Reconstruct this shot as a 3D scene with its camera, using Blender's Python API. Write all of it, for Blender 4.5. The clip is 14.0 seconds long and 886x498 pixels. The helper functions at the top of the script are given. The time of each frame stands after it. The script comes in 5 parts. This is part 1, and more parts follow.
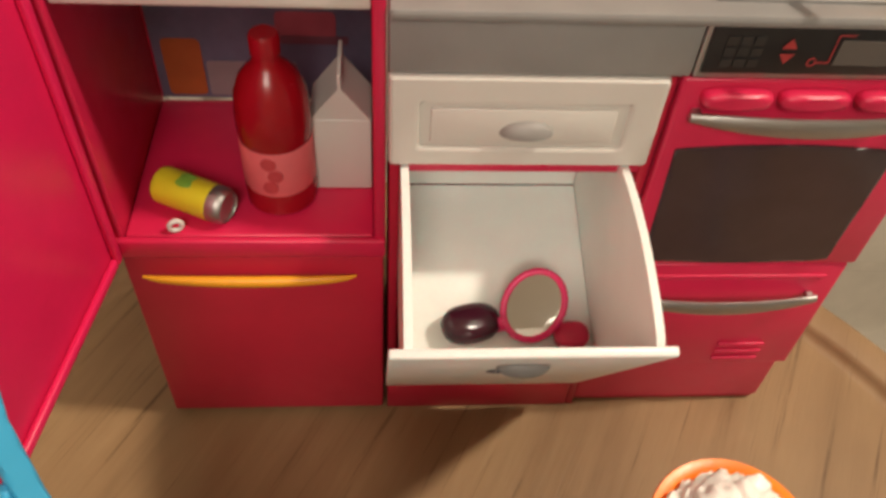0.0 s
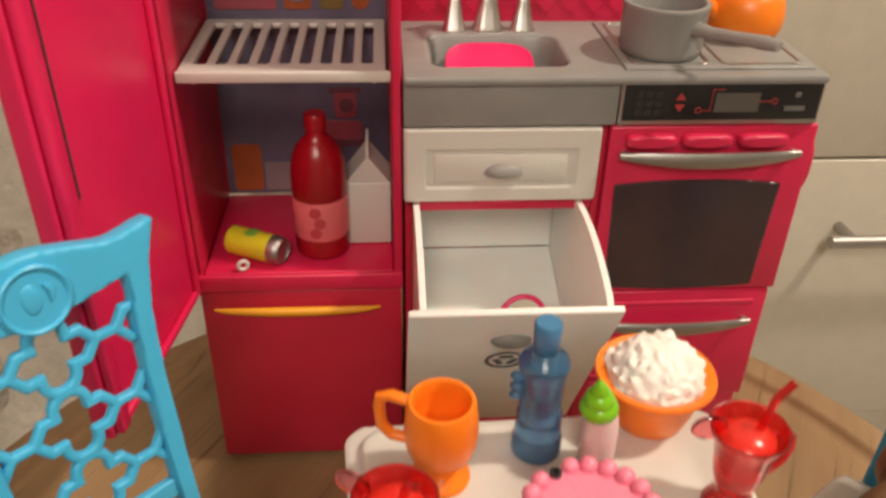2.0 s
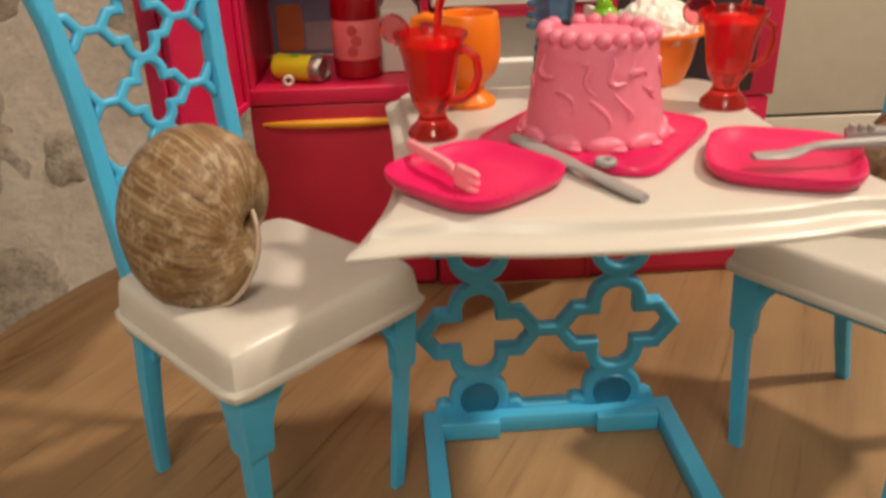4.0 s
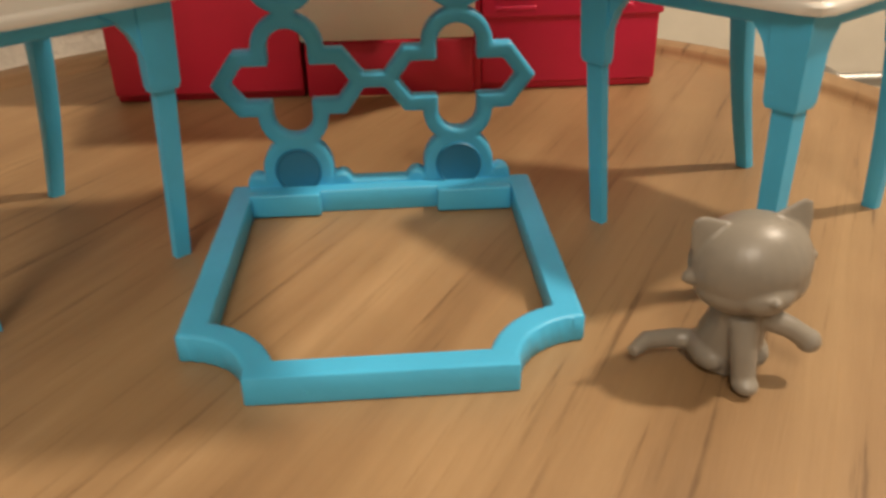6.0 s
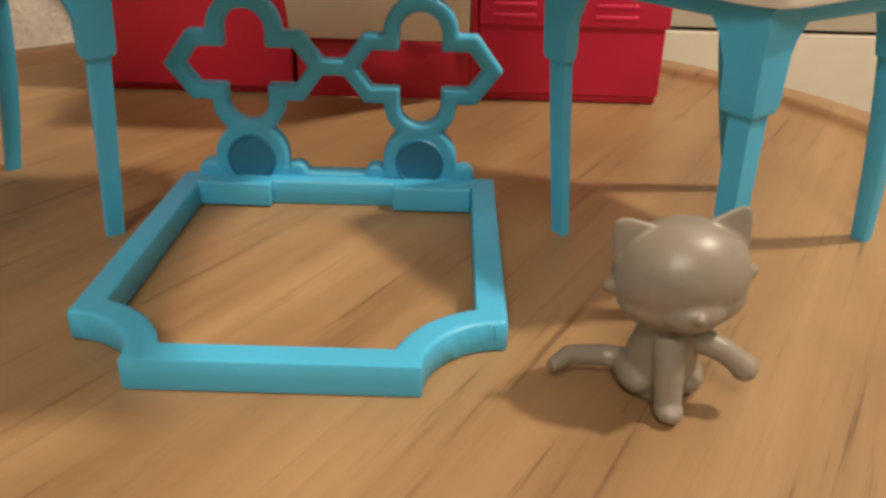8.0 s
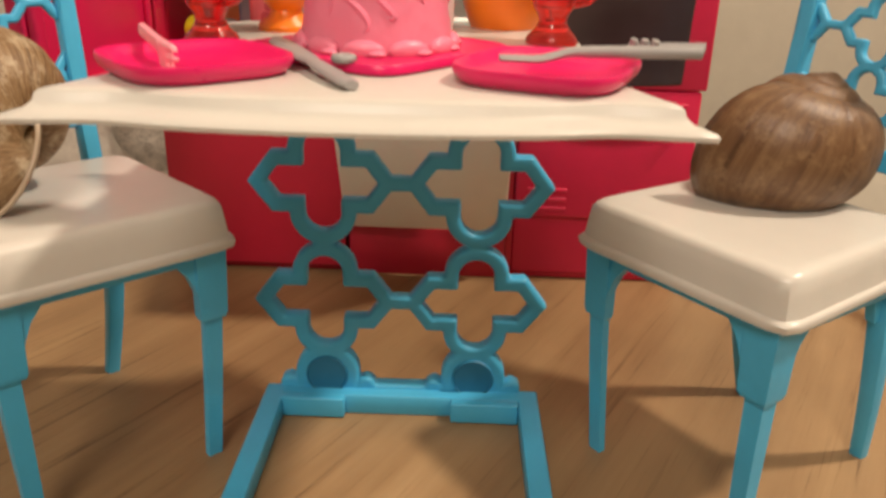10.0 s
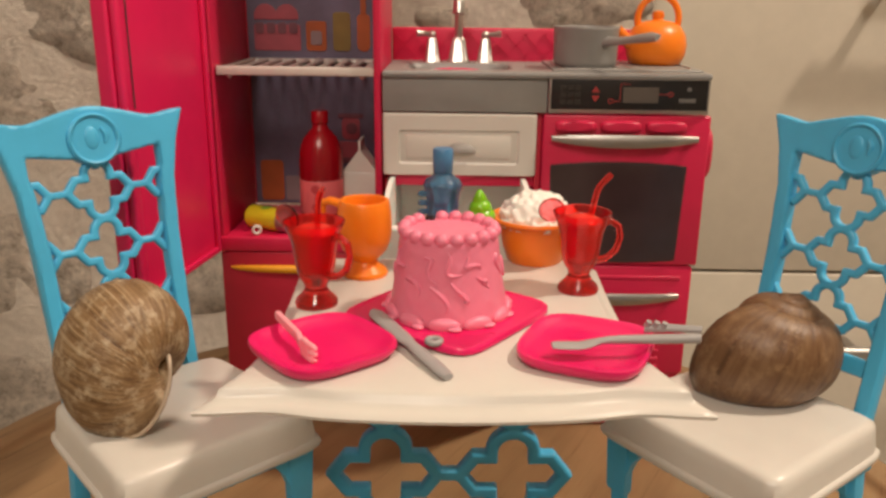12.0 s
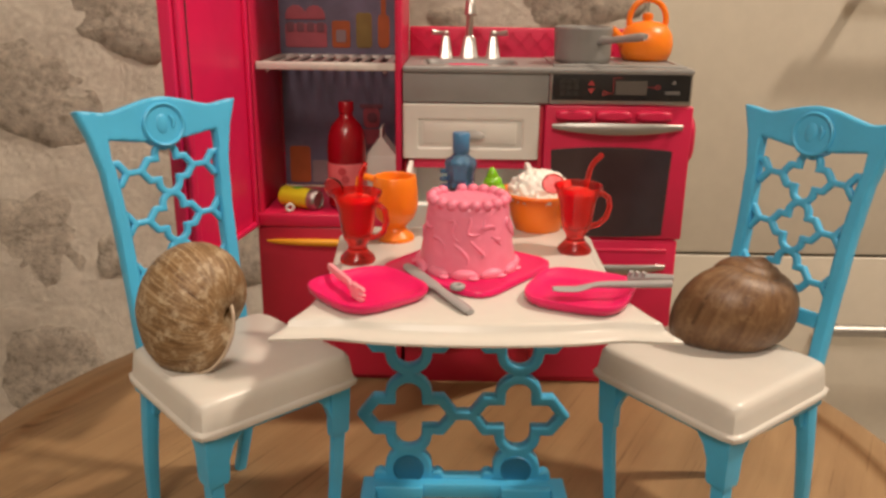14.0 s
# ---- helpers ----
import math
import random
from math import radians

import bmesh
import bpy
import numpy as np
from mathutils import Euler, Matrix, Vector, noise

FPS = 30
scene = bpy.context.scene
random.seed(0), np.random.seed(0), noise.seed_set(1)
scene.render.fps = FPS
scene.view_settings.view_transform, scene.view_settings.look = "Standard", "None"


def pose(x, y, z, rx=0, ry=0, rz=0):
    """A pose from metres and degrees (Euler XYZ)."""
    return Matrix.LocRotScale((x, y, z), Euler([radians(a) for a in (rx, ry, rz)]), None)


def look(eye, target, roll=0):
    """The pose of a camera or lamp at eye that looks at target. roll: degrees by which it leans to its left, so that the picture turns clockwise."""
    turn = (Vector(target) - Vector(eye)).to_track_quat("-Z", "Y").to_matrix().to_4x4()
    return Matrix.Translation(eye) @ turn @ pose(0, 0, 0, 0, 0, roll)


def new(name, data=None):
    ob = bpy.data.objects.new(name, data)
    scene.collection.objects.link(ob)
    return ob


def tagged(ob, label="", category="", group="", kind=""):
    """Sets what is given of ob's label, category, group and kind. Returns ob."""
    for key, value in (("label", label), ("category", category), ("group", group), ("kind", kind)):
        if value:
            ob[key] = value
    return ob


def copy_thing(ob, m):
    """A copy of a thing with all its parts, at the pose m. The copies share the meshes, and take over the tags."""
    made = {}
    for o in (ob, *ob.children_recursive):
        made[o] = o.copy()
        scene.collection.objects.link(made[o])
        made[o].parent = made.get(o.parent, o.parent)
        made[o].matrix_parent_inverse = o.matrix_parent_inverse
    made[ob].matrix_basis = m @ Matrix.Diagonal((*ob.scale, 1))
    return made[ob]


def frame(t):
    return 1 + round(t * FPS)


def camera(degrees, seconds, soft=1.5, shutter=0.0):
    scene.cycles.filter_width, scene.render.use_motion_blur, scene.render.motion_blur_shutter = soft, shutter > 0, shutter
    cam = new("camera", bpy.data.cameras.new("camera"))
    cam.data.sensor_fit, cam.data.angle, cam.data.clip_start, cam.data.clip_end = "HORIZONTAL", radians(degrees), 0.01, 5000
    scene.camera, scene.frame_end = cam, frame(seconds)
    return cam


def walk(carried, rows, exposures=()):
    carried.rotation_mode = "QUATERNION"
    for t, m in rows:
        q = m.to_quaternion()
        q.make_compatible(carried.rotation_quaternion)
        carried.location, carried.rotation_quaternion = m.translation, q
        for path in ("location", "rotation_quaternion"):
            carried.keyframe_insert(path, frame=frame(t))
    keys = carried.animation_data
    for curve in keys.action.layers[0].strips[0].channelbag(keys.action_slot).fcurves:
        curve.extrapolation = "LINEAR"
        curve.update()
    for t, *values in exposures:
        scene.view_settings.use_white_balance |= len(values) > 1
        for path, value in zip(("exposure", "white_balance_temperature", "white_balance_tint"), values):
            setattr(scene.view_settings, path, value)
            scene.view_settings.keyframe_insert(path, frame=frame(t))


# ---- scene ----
cam = camera(56.50, 14.0, 2.8, 0.4)
PATH = [
    (0, (-0.0021, -0.1634, 0.2779), (0.1022, 0.7610, -0.7684), 4.75),
    (0.5, (0.0064, -0.1715, 0.2952), (0.0953, 0.7909, -0.7177), 3.63),
    (1, (0.0029, -0.2009, 0.3054), (0.1006, 0.8127, -0.6554), 3.81),
    (1.5, (-0.0040, -0.2285, 0.2940), (0.0988, 0.8737, -0.5631), 3.35),
    (2, (-0.0067, -0.2627, 0.2734), (0.0876, 0.9185, -0.4722), 1.32),
    (2.5, (-0.0098, -0.2962, 0.2370), (0.0789, 0.9421, -0.4101), 0.40),
    (3, (-0.0078, -0.3204, 0.2128), (0.0658, 0.9470, -0.3774), 0.05),
    (3.5, (-0.0119, -0.3396, 0.2016), (0.0443, 0.9329, -0.3793), -0.62),
    (4, (-0.0129, -0.3454, 0.1838), (0.0410, 0.9182, -0.4166), -1.67),
    (4.2, (-0.0117, -0.3489, 0.1731), (0.0491, 0.9154, -0.4253), -1.10),
    (6.3, (0.0546, -0.3334, 0.0985), (0.0965, 0.8979, -0.5663), -1.32),
    (6.5, (0.0627, -0.3328, 0.0962), (0.1078, 0.8965, -0.5723), -0.55),
    (7, (0.0760, -0.3234, 0.0896), (0.0829, 0.9121, -0.5688), 0.16),
    (7.2, (0.0760, -0.3212, 0.0837), (0.0709, 0.9180, -0.5679), 0.43),
    (9.3, (0.0534, -0.3357, 0.1228), (0.0039, 0.9529, -0.4221), 1.81),
    (9.5, (0.0537, -0.3353, 0.1292), (0.0015, 0.9545, -0.4128), 1.75),
    (10, (0.0523, -0.3389, 0.1508), (0.0124, 0.9582, -0.3747), 1.45),
    (10.5, (0.0454, -0.3406, 0.1656), (0.0191, 0.9640, -0.3417), 1.50),
    (11, (0.0389, -0.3508, 0.1820), (0.0169, 0.9680, -0.2874), 0.99),
    (11.5, (0.0366, -0.3596, 0.1947), (0.0135, 0.9706, -0.2412), 0.78),
    (12, (0.0331, -0.3740, 0.2077), (0.0132, 0.9644, -0.2026), 0.61),
    (12.5, (0.0306, -0.3874, 0.2173), (0.0106, 0.9548, -0.1805), 0.60),
    (13, (0.0268, -0.4056, 0.2199), (0.0056, 0.9356, -0.1810), 0.64),
    (13.5, (0.0251, -0.4160, 0.2155), (0.0032, 0.9233, -0.1916), 0.66),
    (14, (0.0271, -0.4235, 0.2133), (0.0079, 0.9112, -0.2089), 0.72),
]
EXPOSURES = [(0, 0.2, 6150, 8), (2.0, 0.14, 6200, 8), (4.2, 0.05, 6450, 9), (6.3, 0.32, 6550, 8), (7.2, 0.32, 6550, 8), (9.3, 0.32, 6500, 9), (10.2, 0.18, 6500, 11), (11.5, 0.02, 6500, 12), (14.0, 0.09, 6450, 12)]
walk(cam, [(t, look(eye, target, roll)) for t, eye, target, roll in PATH], EXPOSURES)

# ---- light ----
world = bpy.data.worlds.new("room_world")
scene.world = world
world.use_nodes = True
world.node_tree.nodes["Background"].inputs[0].default_value = (1.0, 0.86, 0.70, 1)
world.node_tree.nodes["Background"].inputs[1].default_value = 0.03


def area_lamp(name, eye, target, size, watts, colour):
    data = bpy.data.lights.new(name, "AREA")
    data.shape, data.size, data.energy, data.color = "DISK", size, watts, colour
    ob = new(name, data)
    ob.matrix_world = look(eye, target)
    return ob


area_lamp("pendant_light", (1.08, -0.16, 1.66), (0.03, -0.1, 0.05), 0.14, 27.0, (1.0, 0.83, 0.65))
# Added fill from the front with no visible source; it lifts the vertical faces.
area_lamp("fill_light", (-0.12, -1.45, 1.38), (-0.05, -0.1, 0.1), 0.6, 15.0, (1.0, 0.86, 0.71))


# ---- materials ----
def nodes_of(name):
    m = bpy.data.materials.new(name)
    m.use_nodes = True
    t = m.node_tree
    return m, t, t.nodes["Principled BSDF"]


def link(t, a, ai, b, bi):
    t.links.new(a.outputs[ai], b.inputs[bi])


def noise_node(t, scale, detail=4, rough=0.55, stretch=None):
    co = t.nodes.new("ShaderNodeTexCoord")
    n = t.nodes.new("ShaderNodeTexNoise")
    n.inputs["Scale"].default_value, n.inputs["Detail"].default_value, n.inputs["Roughness"].default_value = scale, detail, rough
    if stretch:
        mp = t.nodes.new("ShaderNodeMapping")
        mp.vector_type = "TEXTURE"
        mp.inputs["Scale"].default_value = [1 / q for q in stretch[0]]
        mp.inputs["Rotation"].default_value = [radians(a) for a in stretch[1]]
        link(t, co, "Object", mp, "Vector")
        link(t, mp, "Vector", n, "Vector")
    else:
        link(t, co, "Object", n, "Vector")
    return n


def ramp_node(t, stops):
    r = t.nodes.new("ShaderNodeValToRGB")
    while len(r.color_ramp.elements) < len(stops):
        r.color_ramp.elements.new(0.5)
    for e, (p, c) in zip(r.color_ramp.elements, stops):
        e.position, e.color = p, (*c, 1)
    return r


def bump_node(t, p, source, out, strength, distance):
    b = t.nodes.new("ShaderNodeBump")
    b.inputs["Strength"].default_value, b.inputs["Distance"].default_value = strength, distance
    link(t, source, out, b, "Height")
    link(t, b, "Normal", p, "Normal")


def plastic(name, colour, rough=0.34, vary=0.10, sss=0.0, bump=0.12, coat=0.0):
    """Moulded plastic: a faint mottle in colour and gloss, and a fine uneven skin."""
    m, t, p = nodes_of(name)
    big = noise_node(t, 45, 5, 0.6)
    lo = [c * (1 - vary) for c in colour]
    hi = [min(1, c * (1 + vary)) for c in colour]
    r = ramp_node(t, [(0.3, lo), (0.7, hi)])
    link(t, big, "Fac", r, "Fac")
    link(t, r, "Color", p, "Base Color")
    fine = noise_node(t, 700, 3, 0.6)
    mr = t.nodes.new("ShaderNodeMapRange")
    mr.inputs["To Min"].default_value, mr.inputs["To Max"].default_value = rough * 0.8, min(1, rough * 1.3)
    link(t, noise_node(t, 130, 6, 0.7), "Fac", mr, "Value")
    link(t, mr, "Result", p, "Roughness")
    bump_node(t, p, fine, "Fac", bump, 0.0003)
    if sss:
        p.inputs["Subsurface Weight"].default_value = sss
        p.inputs["Subsurface Radius"].default_value = (0.004, 0.002, 0.002)
        p.inputs["Subsurface Scale"].default_value = 0.5
    p.inputs["Coat Weight"].default_value = coat
    return m


def clear_plastic(name, colour, rough=0.06, weight=1.0):
    m, t, p = nodes_of(name)
    p.inputs["Base Color"].default_value = (*colour, 1)
    p.inputs["Roughness"].default_value = rough
    p.inputs["Transmission Weight"].default_value = weight
    p.inputs["IOR"].default_value = 1.45
    bump_node(t, p, noise_node(t, 160, 3), "Fac", 0.15, 0.0006)
    return m


def metal(name, colour, rough):
    m, t, p = nodes_of(name)
    p.inputs["Base Color"].default_value = (*colour, 1)
    p.inputs["Metallic"].default_value = 1.0
    mr = t.nodes.new("ShaderNodeMapRange")
    mr.inputs["To Min"].default_value, mr.inputs["To Max"].default_value = rough * 0.6, rough * 1.5
    link(t, noise_node(t, 220, 5, 0.7), "Fac", mr, "Value")
    link(t, mr, "Result", p, "Roughness")
    bump_node(t, p, noise_node(t, 500, 3), "Fac", 0.08, 0.0003)
    return m


def wood(name):
    """Warm oak boards with long streaks that run away from the eye, and worn scratches."""
    m, t, p = nodes_of(name)
    streak = noise_node(t, 8, 7, 0.6, ((5.0, 0.5, 1), (0, 0, -27)))
    fine = noise_node(t, 75, 7, 0.7, ((4.0, 0.12, 1), (0, 0, -29)))
    cloud = noise_node(t, 9, 4, 0.6)
    r1 = ramp_node(t, [(0.28, (0.195, 0.115, 0.054)), (0.44, (0.276, 0.169, 0.082)), (0.60, (0.328, 0.209, 0.104)), (0.78, (0.42, 0.28, 0.150))])
    link(t, streak, "Fac", r1, "Fac")
    r2 = ramp_node(t, [(0.30, (0.28, 0.22, 0.17)), (0.42, (0.95, 0.94, 0.92)), (0.50, (1, 1, 1)), (0.62, (1, 1, 1)), (0.72, (1.15, 1.12, 1.05))])
    link(t, fine, "Fac", r2, "Fac")
    mx = t.nodes.new("ShaderNodeMix")
    mx.data_type, mx.blend_type = "RGBA", "MULTIPLY"
    mx.inputs["Factor"].default_value = 0.88
    link(t, r1, "Color", mx, 6)
    link(t, r2, "Color", mx, 7)
    r3 = ramp_node(t, [(0.3, (0.82, 0.80, 0.78)), (0.7, (1.1, 1.08, 1.05))])
    link(t, cloud, "Fac", r3, "Fac")
    mx2 = t.nodes.new("ShaderNodeMix")
    mx2.data_type, mx2.blend_type = "RGBA", "MULTIPLY"
    mx2.inputs["Factor"].default_value = 0.9
    link(t, mx, 2, mx2, 6)
    link(t, r3, "Color", mx2, 7)
    link(t, mx2, 2, p, "Base Color")
    p.inputs["Roughness"].default_value = 0.48
    bump_node(t, p, fine, "Fac", 0.4, 0.0006)
    return m


def stone(name, dark, light, scale=30, grit=0.5):
    """Rough stone or mortar: broad patches, pits and pale grit."""
    m, t, p = nodes_of(name)
    a = noise_node(t, scale, 10, 0.72)
    r = ramp_node(t, [(0.3, dark), (0.5, [(x + y) / 2 for x, y in zip(dark, light)]), (0.70, light)])
    link(t, a, "Fac", r, "Fac")
    fine = noise_node(t, scale * 4.5, 9, 0.78)
    r2 = ramp_node(t, [(0.36, (0.42, 0.38, 0.34)), (0.50, (1, 1, 1)), (0.64, (1.35, 1.33, 1.30))])
    link(t, fine, "Fac", r2, "Fac")
    mx = t.nodes.new("ShaderNodeMix")
    mx.data_type, mx.blend_type = "RGBA", "MULTIPLY"
    mx.inputs["Factor"].default_value = grit
    link(t, r, "Color", mx, 6)
    link(t, r2, "Color", mx, 7)
    link(t, mx, 2, p, "Base Color")
    p.inputs["Roughness"].default_value = 0.95
    bump_node(t, p, fine, "Fac", 0.9, 0.008)
    return m


def striped(name, stops, scale, distort, rough, axis="X"):
    """Shell: growth bands across the whorl with mottled wear."""
    m, t, p = nodes_of(name)
    uv = t.nodes.new("ShaderNodeUVMap")
    mp = t.nodes.new("ShaderNodeMapping")
    mp.inputs["Scale"].default_value = (scale, 1.4, 1)
    link(t, uv, "UV", mp, "Vector")
    n = t.nodes.new("ShaderNodeTexNoise")
    n.inputs["Scale"].default_value, n.inputs["Detail"].default_value, n.inputs["Roughness"].default_value, n.inputs["Distortion"].default_value = 3.0, 8, 0.65, distort
    link(t, mp, "Vector", n, "Vector")
    r = ramp_node(t, stops)
    link(t, n, "Fac", r, "Fac")
    worn = noise_node(t, 220, 8, 0.75)
    r2 = ramp_node(t, [(0.50, (0, 0, 0)), (0.66, (1, 1, 1))])
    link(t, worn, "Fac", r2, "Fac")
    mx = t.nodes.new("ShaderNodeMix")
    mx.data_type = "RGBA"
    link(t, r2, "Color", mx, "Factor")
    link(t, r, "Color", mx, 6)
    mx.inputs[7].default_value = (*stops[-1][1], 1)
    link(t, mx, 2, p, "Base Color")
    p.inputs["Roughness"].default_value = rough
    bump_node(t, p, n, "Fac", 0.5, 0.0008)
    return m


PINK = plastic("crimson_plastic", (0.60, 0.014, 0.070), 0.36, 0.06)
# Same crimson with shade put into the colour, for low fronts and insides.
PINK_SHADED = plastic("shaded_crimson_plastic", (0.48, 0.012, 0.040), 0.42, 0.06)
# Pinker crimson for the door, with the pendant's light brightened into the colour.
DOOR_PINK_LIT = plastic("lit_crimson_plastic", (0.76, 0.015, 0.105), 0.34, 0.05)
HOT = plastic("hot_pink_plastic", (0.74, 0.012, 0.13), 0.28, 0.05, 0.1)
BLUE = plastic("sky_blue_plastic", (0.068, 0.45, 0.75), 0.38, 0.07)
WHITE = plastic("white_plastic", (0.62, 0.59, 0.54), 0.30, 0.03, 0.05)
BIN_WHITE = plastic("thin_white_plastic", (0.86, 0.84, 0.80), 0.35, 0.03, 0.5)
GREY = plastic("grey_plastic", (0.25, 0.245, 0.235), 0.38, 0.08)
GREY_TOOL = plastic("grey_cutlery_plastic", (0.33, 0.32, 0.32), 0.34, 0.08)
BLACK = plastic("black_plastic", (0.012, 0.011, 0.012), 0.3, 0.1)
OVEN_GLASS = plastic("oven_window_plastic", (0.050, 0.030, 0.033), 0.16, 0.15, 0, 0.05)
CHROME = metal("chrome", (0.54, 0.515, 0.49), 0.32)
SILVER = metal("silver_paint", (0.42, 0.405, 0.385), 0.42)
ORANGE = plastic("orange_plastic", (0.90, 0.22, 0.008), 0.33, 0.06, 0.15)
PULL = plastic("dull_silver_paint", (0.26, 0.245, 0.23), 0.45, 0.06)
YELLOW = plastic("yellow_plastic", (0.78, 0.36, 0.015), 0.4, 0.06)
LIME = plastic("lime_plastic", (0.20, 0.52, 0.01), 0.25, 0.06, 0.1)
CAN_YELLOW = plastic("can_yellow_paint", (0.62, 0.55, 0.02), 0.3, 0.08)
CREAM = plastic("whipped_white", (0.86, 0.82, 0.76), 0.45, 0.03, 0.2)
CAKE = plastic("cake_pink", (0.80, 0.22, 0.33), 0.35, 0.06, 0.15, 0.25)
FORK_PINK = plastic("pale_pink_plastic", (0.85, 0.34, 0.40), 0.35, 0.05, 0.1)
RED_CLEAR = clear_plastic("red_clear_plastic", (0.98, 0.06, 0.055), 0.09, 0.88)
RED_FILL = clear_plastic("red_filling", (1.0, 0.05, 0.03), 0.25, 0.45)
SLICE_CLEAR = clear_plastic("pink_slice_clear", (0.97, 0.24, 0.27), 0.1)
BLUE_CLEAR = clear_plastic("blue_clear_plastic", (0.13, 0.32, 0.56), 0.1, 0.75)
BOTTLE_RED = plastic("bottle_red", (0.30, 0.004, 0.010), 0.24, 0.1)
LABEL_PINK = plastic("label_pink", (0.72, 0.16, 0.17), 0.4, 0.12)
FIGURINE = plastic("figurine_grey", (0.235, 0.21, 0.175), 0.36, 0.08)
CARD_BLUE = plastic("printed_card_blue", (0.125, 0.108, 0.165), 0.5, 0.25)
CARD_DARK = plastic("print_dark", (0.16, 0.055, 0.075), 0.5, 0.2)
CARD_PINK = plastic("print_pink", (0.34, 0.070, 0.095), 0.5, 0.2)
CARD_OLIVE = plastic("print_olive", (0.19, 0.125, 0.03), 0.5, 0.2)
CARD_ORANGE = plastic("print_orange", (0.36, 0.080, 0.018), 0.5, 0.2)
CARD_PALE = plastic("print_pale", (0.24, 0.17, 0.18), 0.5, 0.15)
WOOD = wood("worn_oak")
STONE = stone("rough_stone", (0.42, 0.36, 0.29), (0.68, 0.61, 0.52), 30, 0.7)
MORTAR = stone("lime_mortar", (0.65, 0.58, 0.495), (0.79, 0.72, 0.625), 14, 0.22)
PAINT = plastic("grey_cabinet_lacquer", (0.60, 0.55, 0.46), 0.22, 0.04, 0, 0.05)
PLASTER = plastic("room_plaster", (0.74, 0.69, 0.61), 0.8, 0.06)
FLOOR_TILE = plastic("pale_floor", (0.50, 0.46, 0.40), 0.4, 0.1)
GROOVE = plastic("dark_joint", (0.06, 0.05, 0.045), 0.7, 0.1)
MIRROR = metal("mirror", (0.85, 0.83, 0.80), 0.04)
SHELL_PALE = striped("shell_tan", [(0.30, (0.060, 0.027, 0.009)), (0.44, (0.17, 0.092, 0.036)), (0.57, (0.28, 0.175, 0.082)), (0.75, (0.48, 0.38, 0.25))], 34, 0.5, 0.5)
SHELL_BROWN = striped("shell_brown", [(0.30, (0.075, 0.032, 0.013)), (0.48, (0.15, 0.075, 0.033)), (0.62, (0.20, 0.11, 0.052)), (0.80, (0.25, 0.15, 0.075))], 16, 0.3, 0.38)


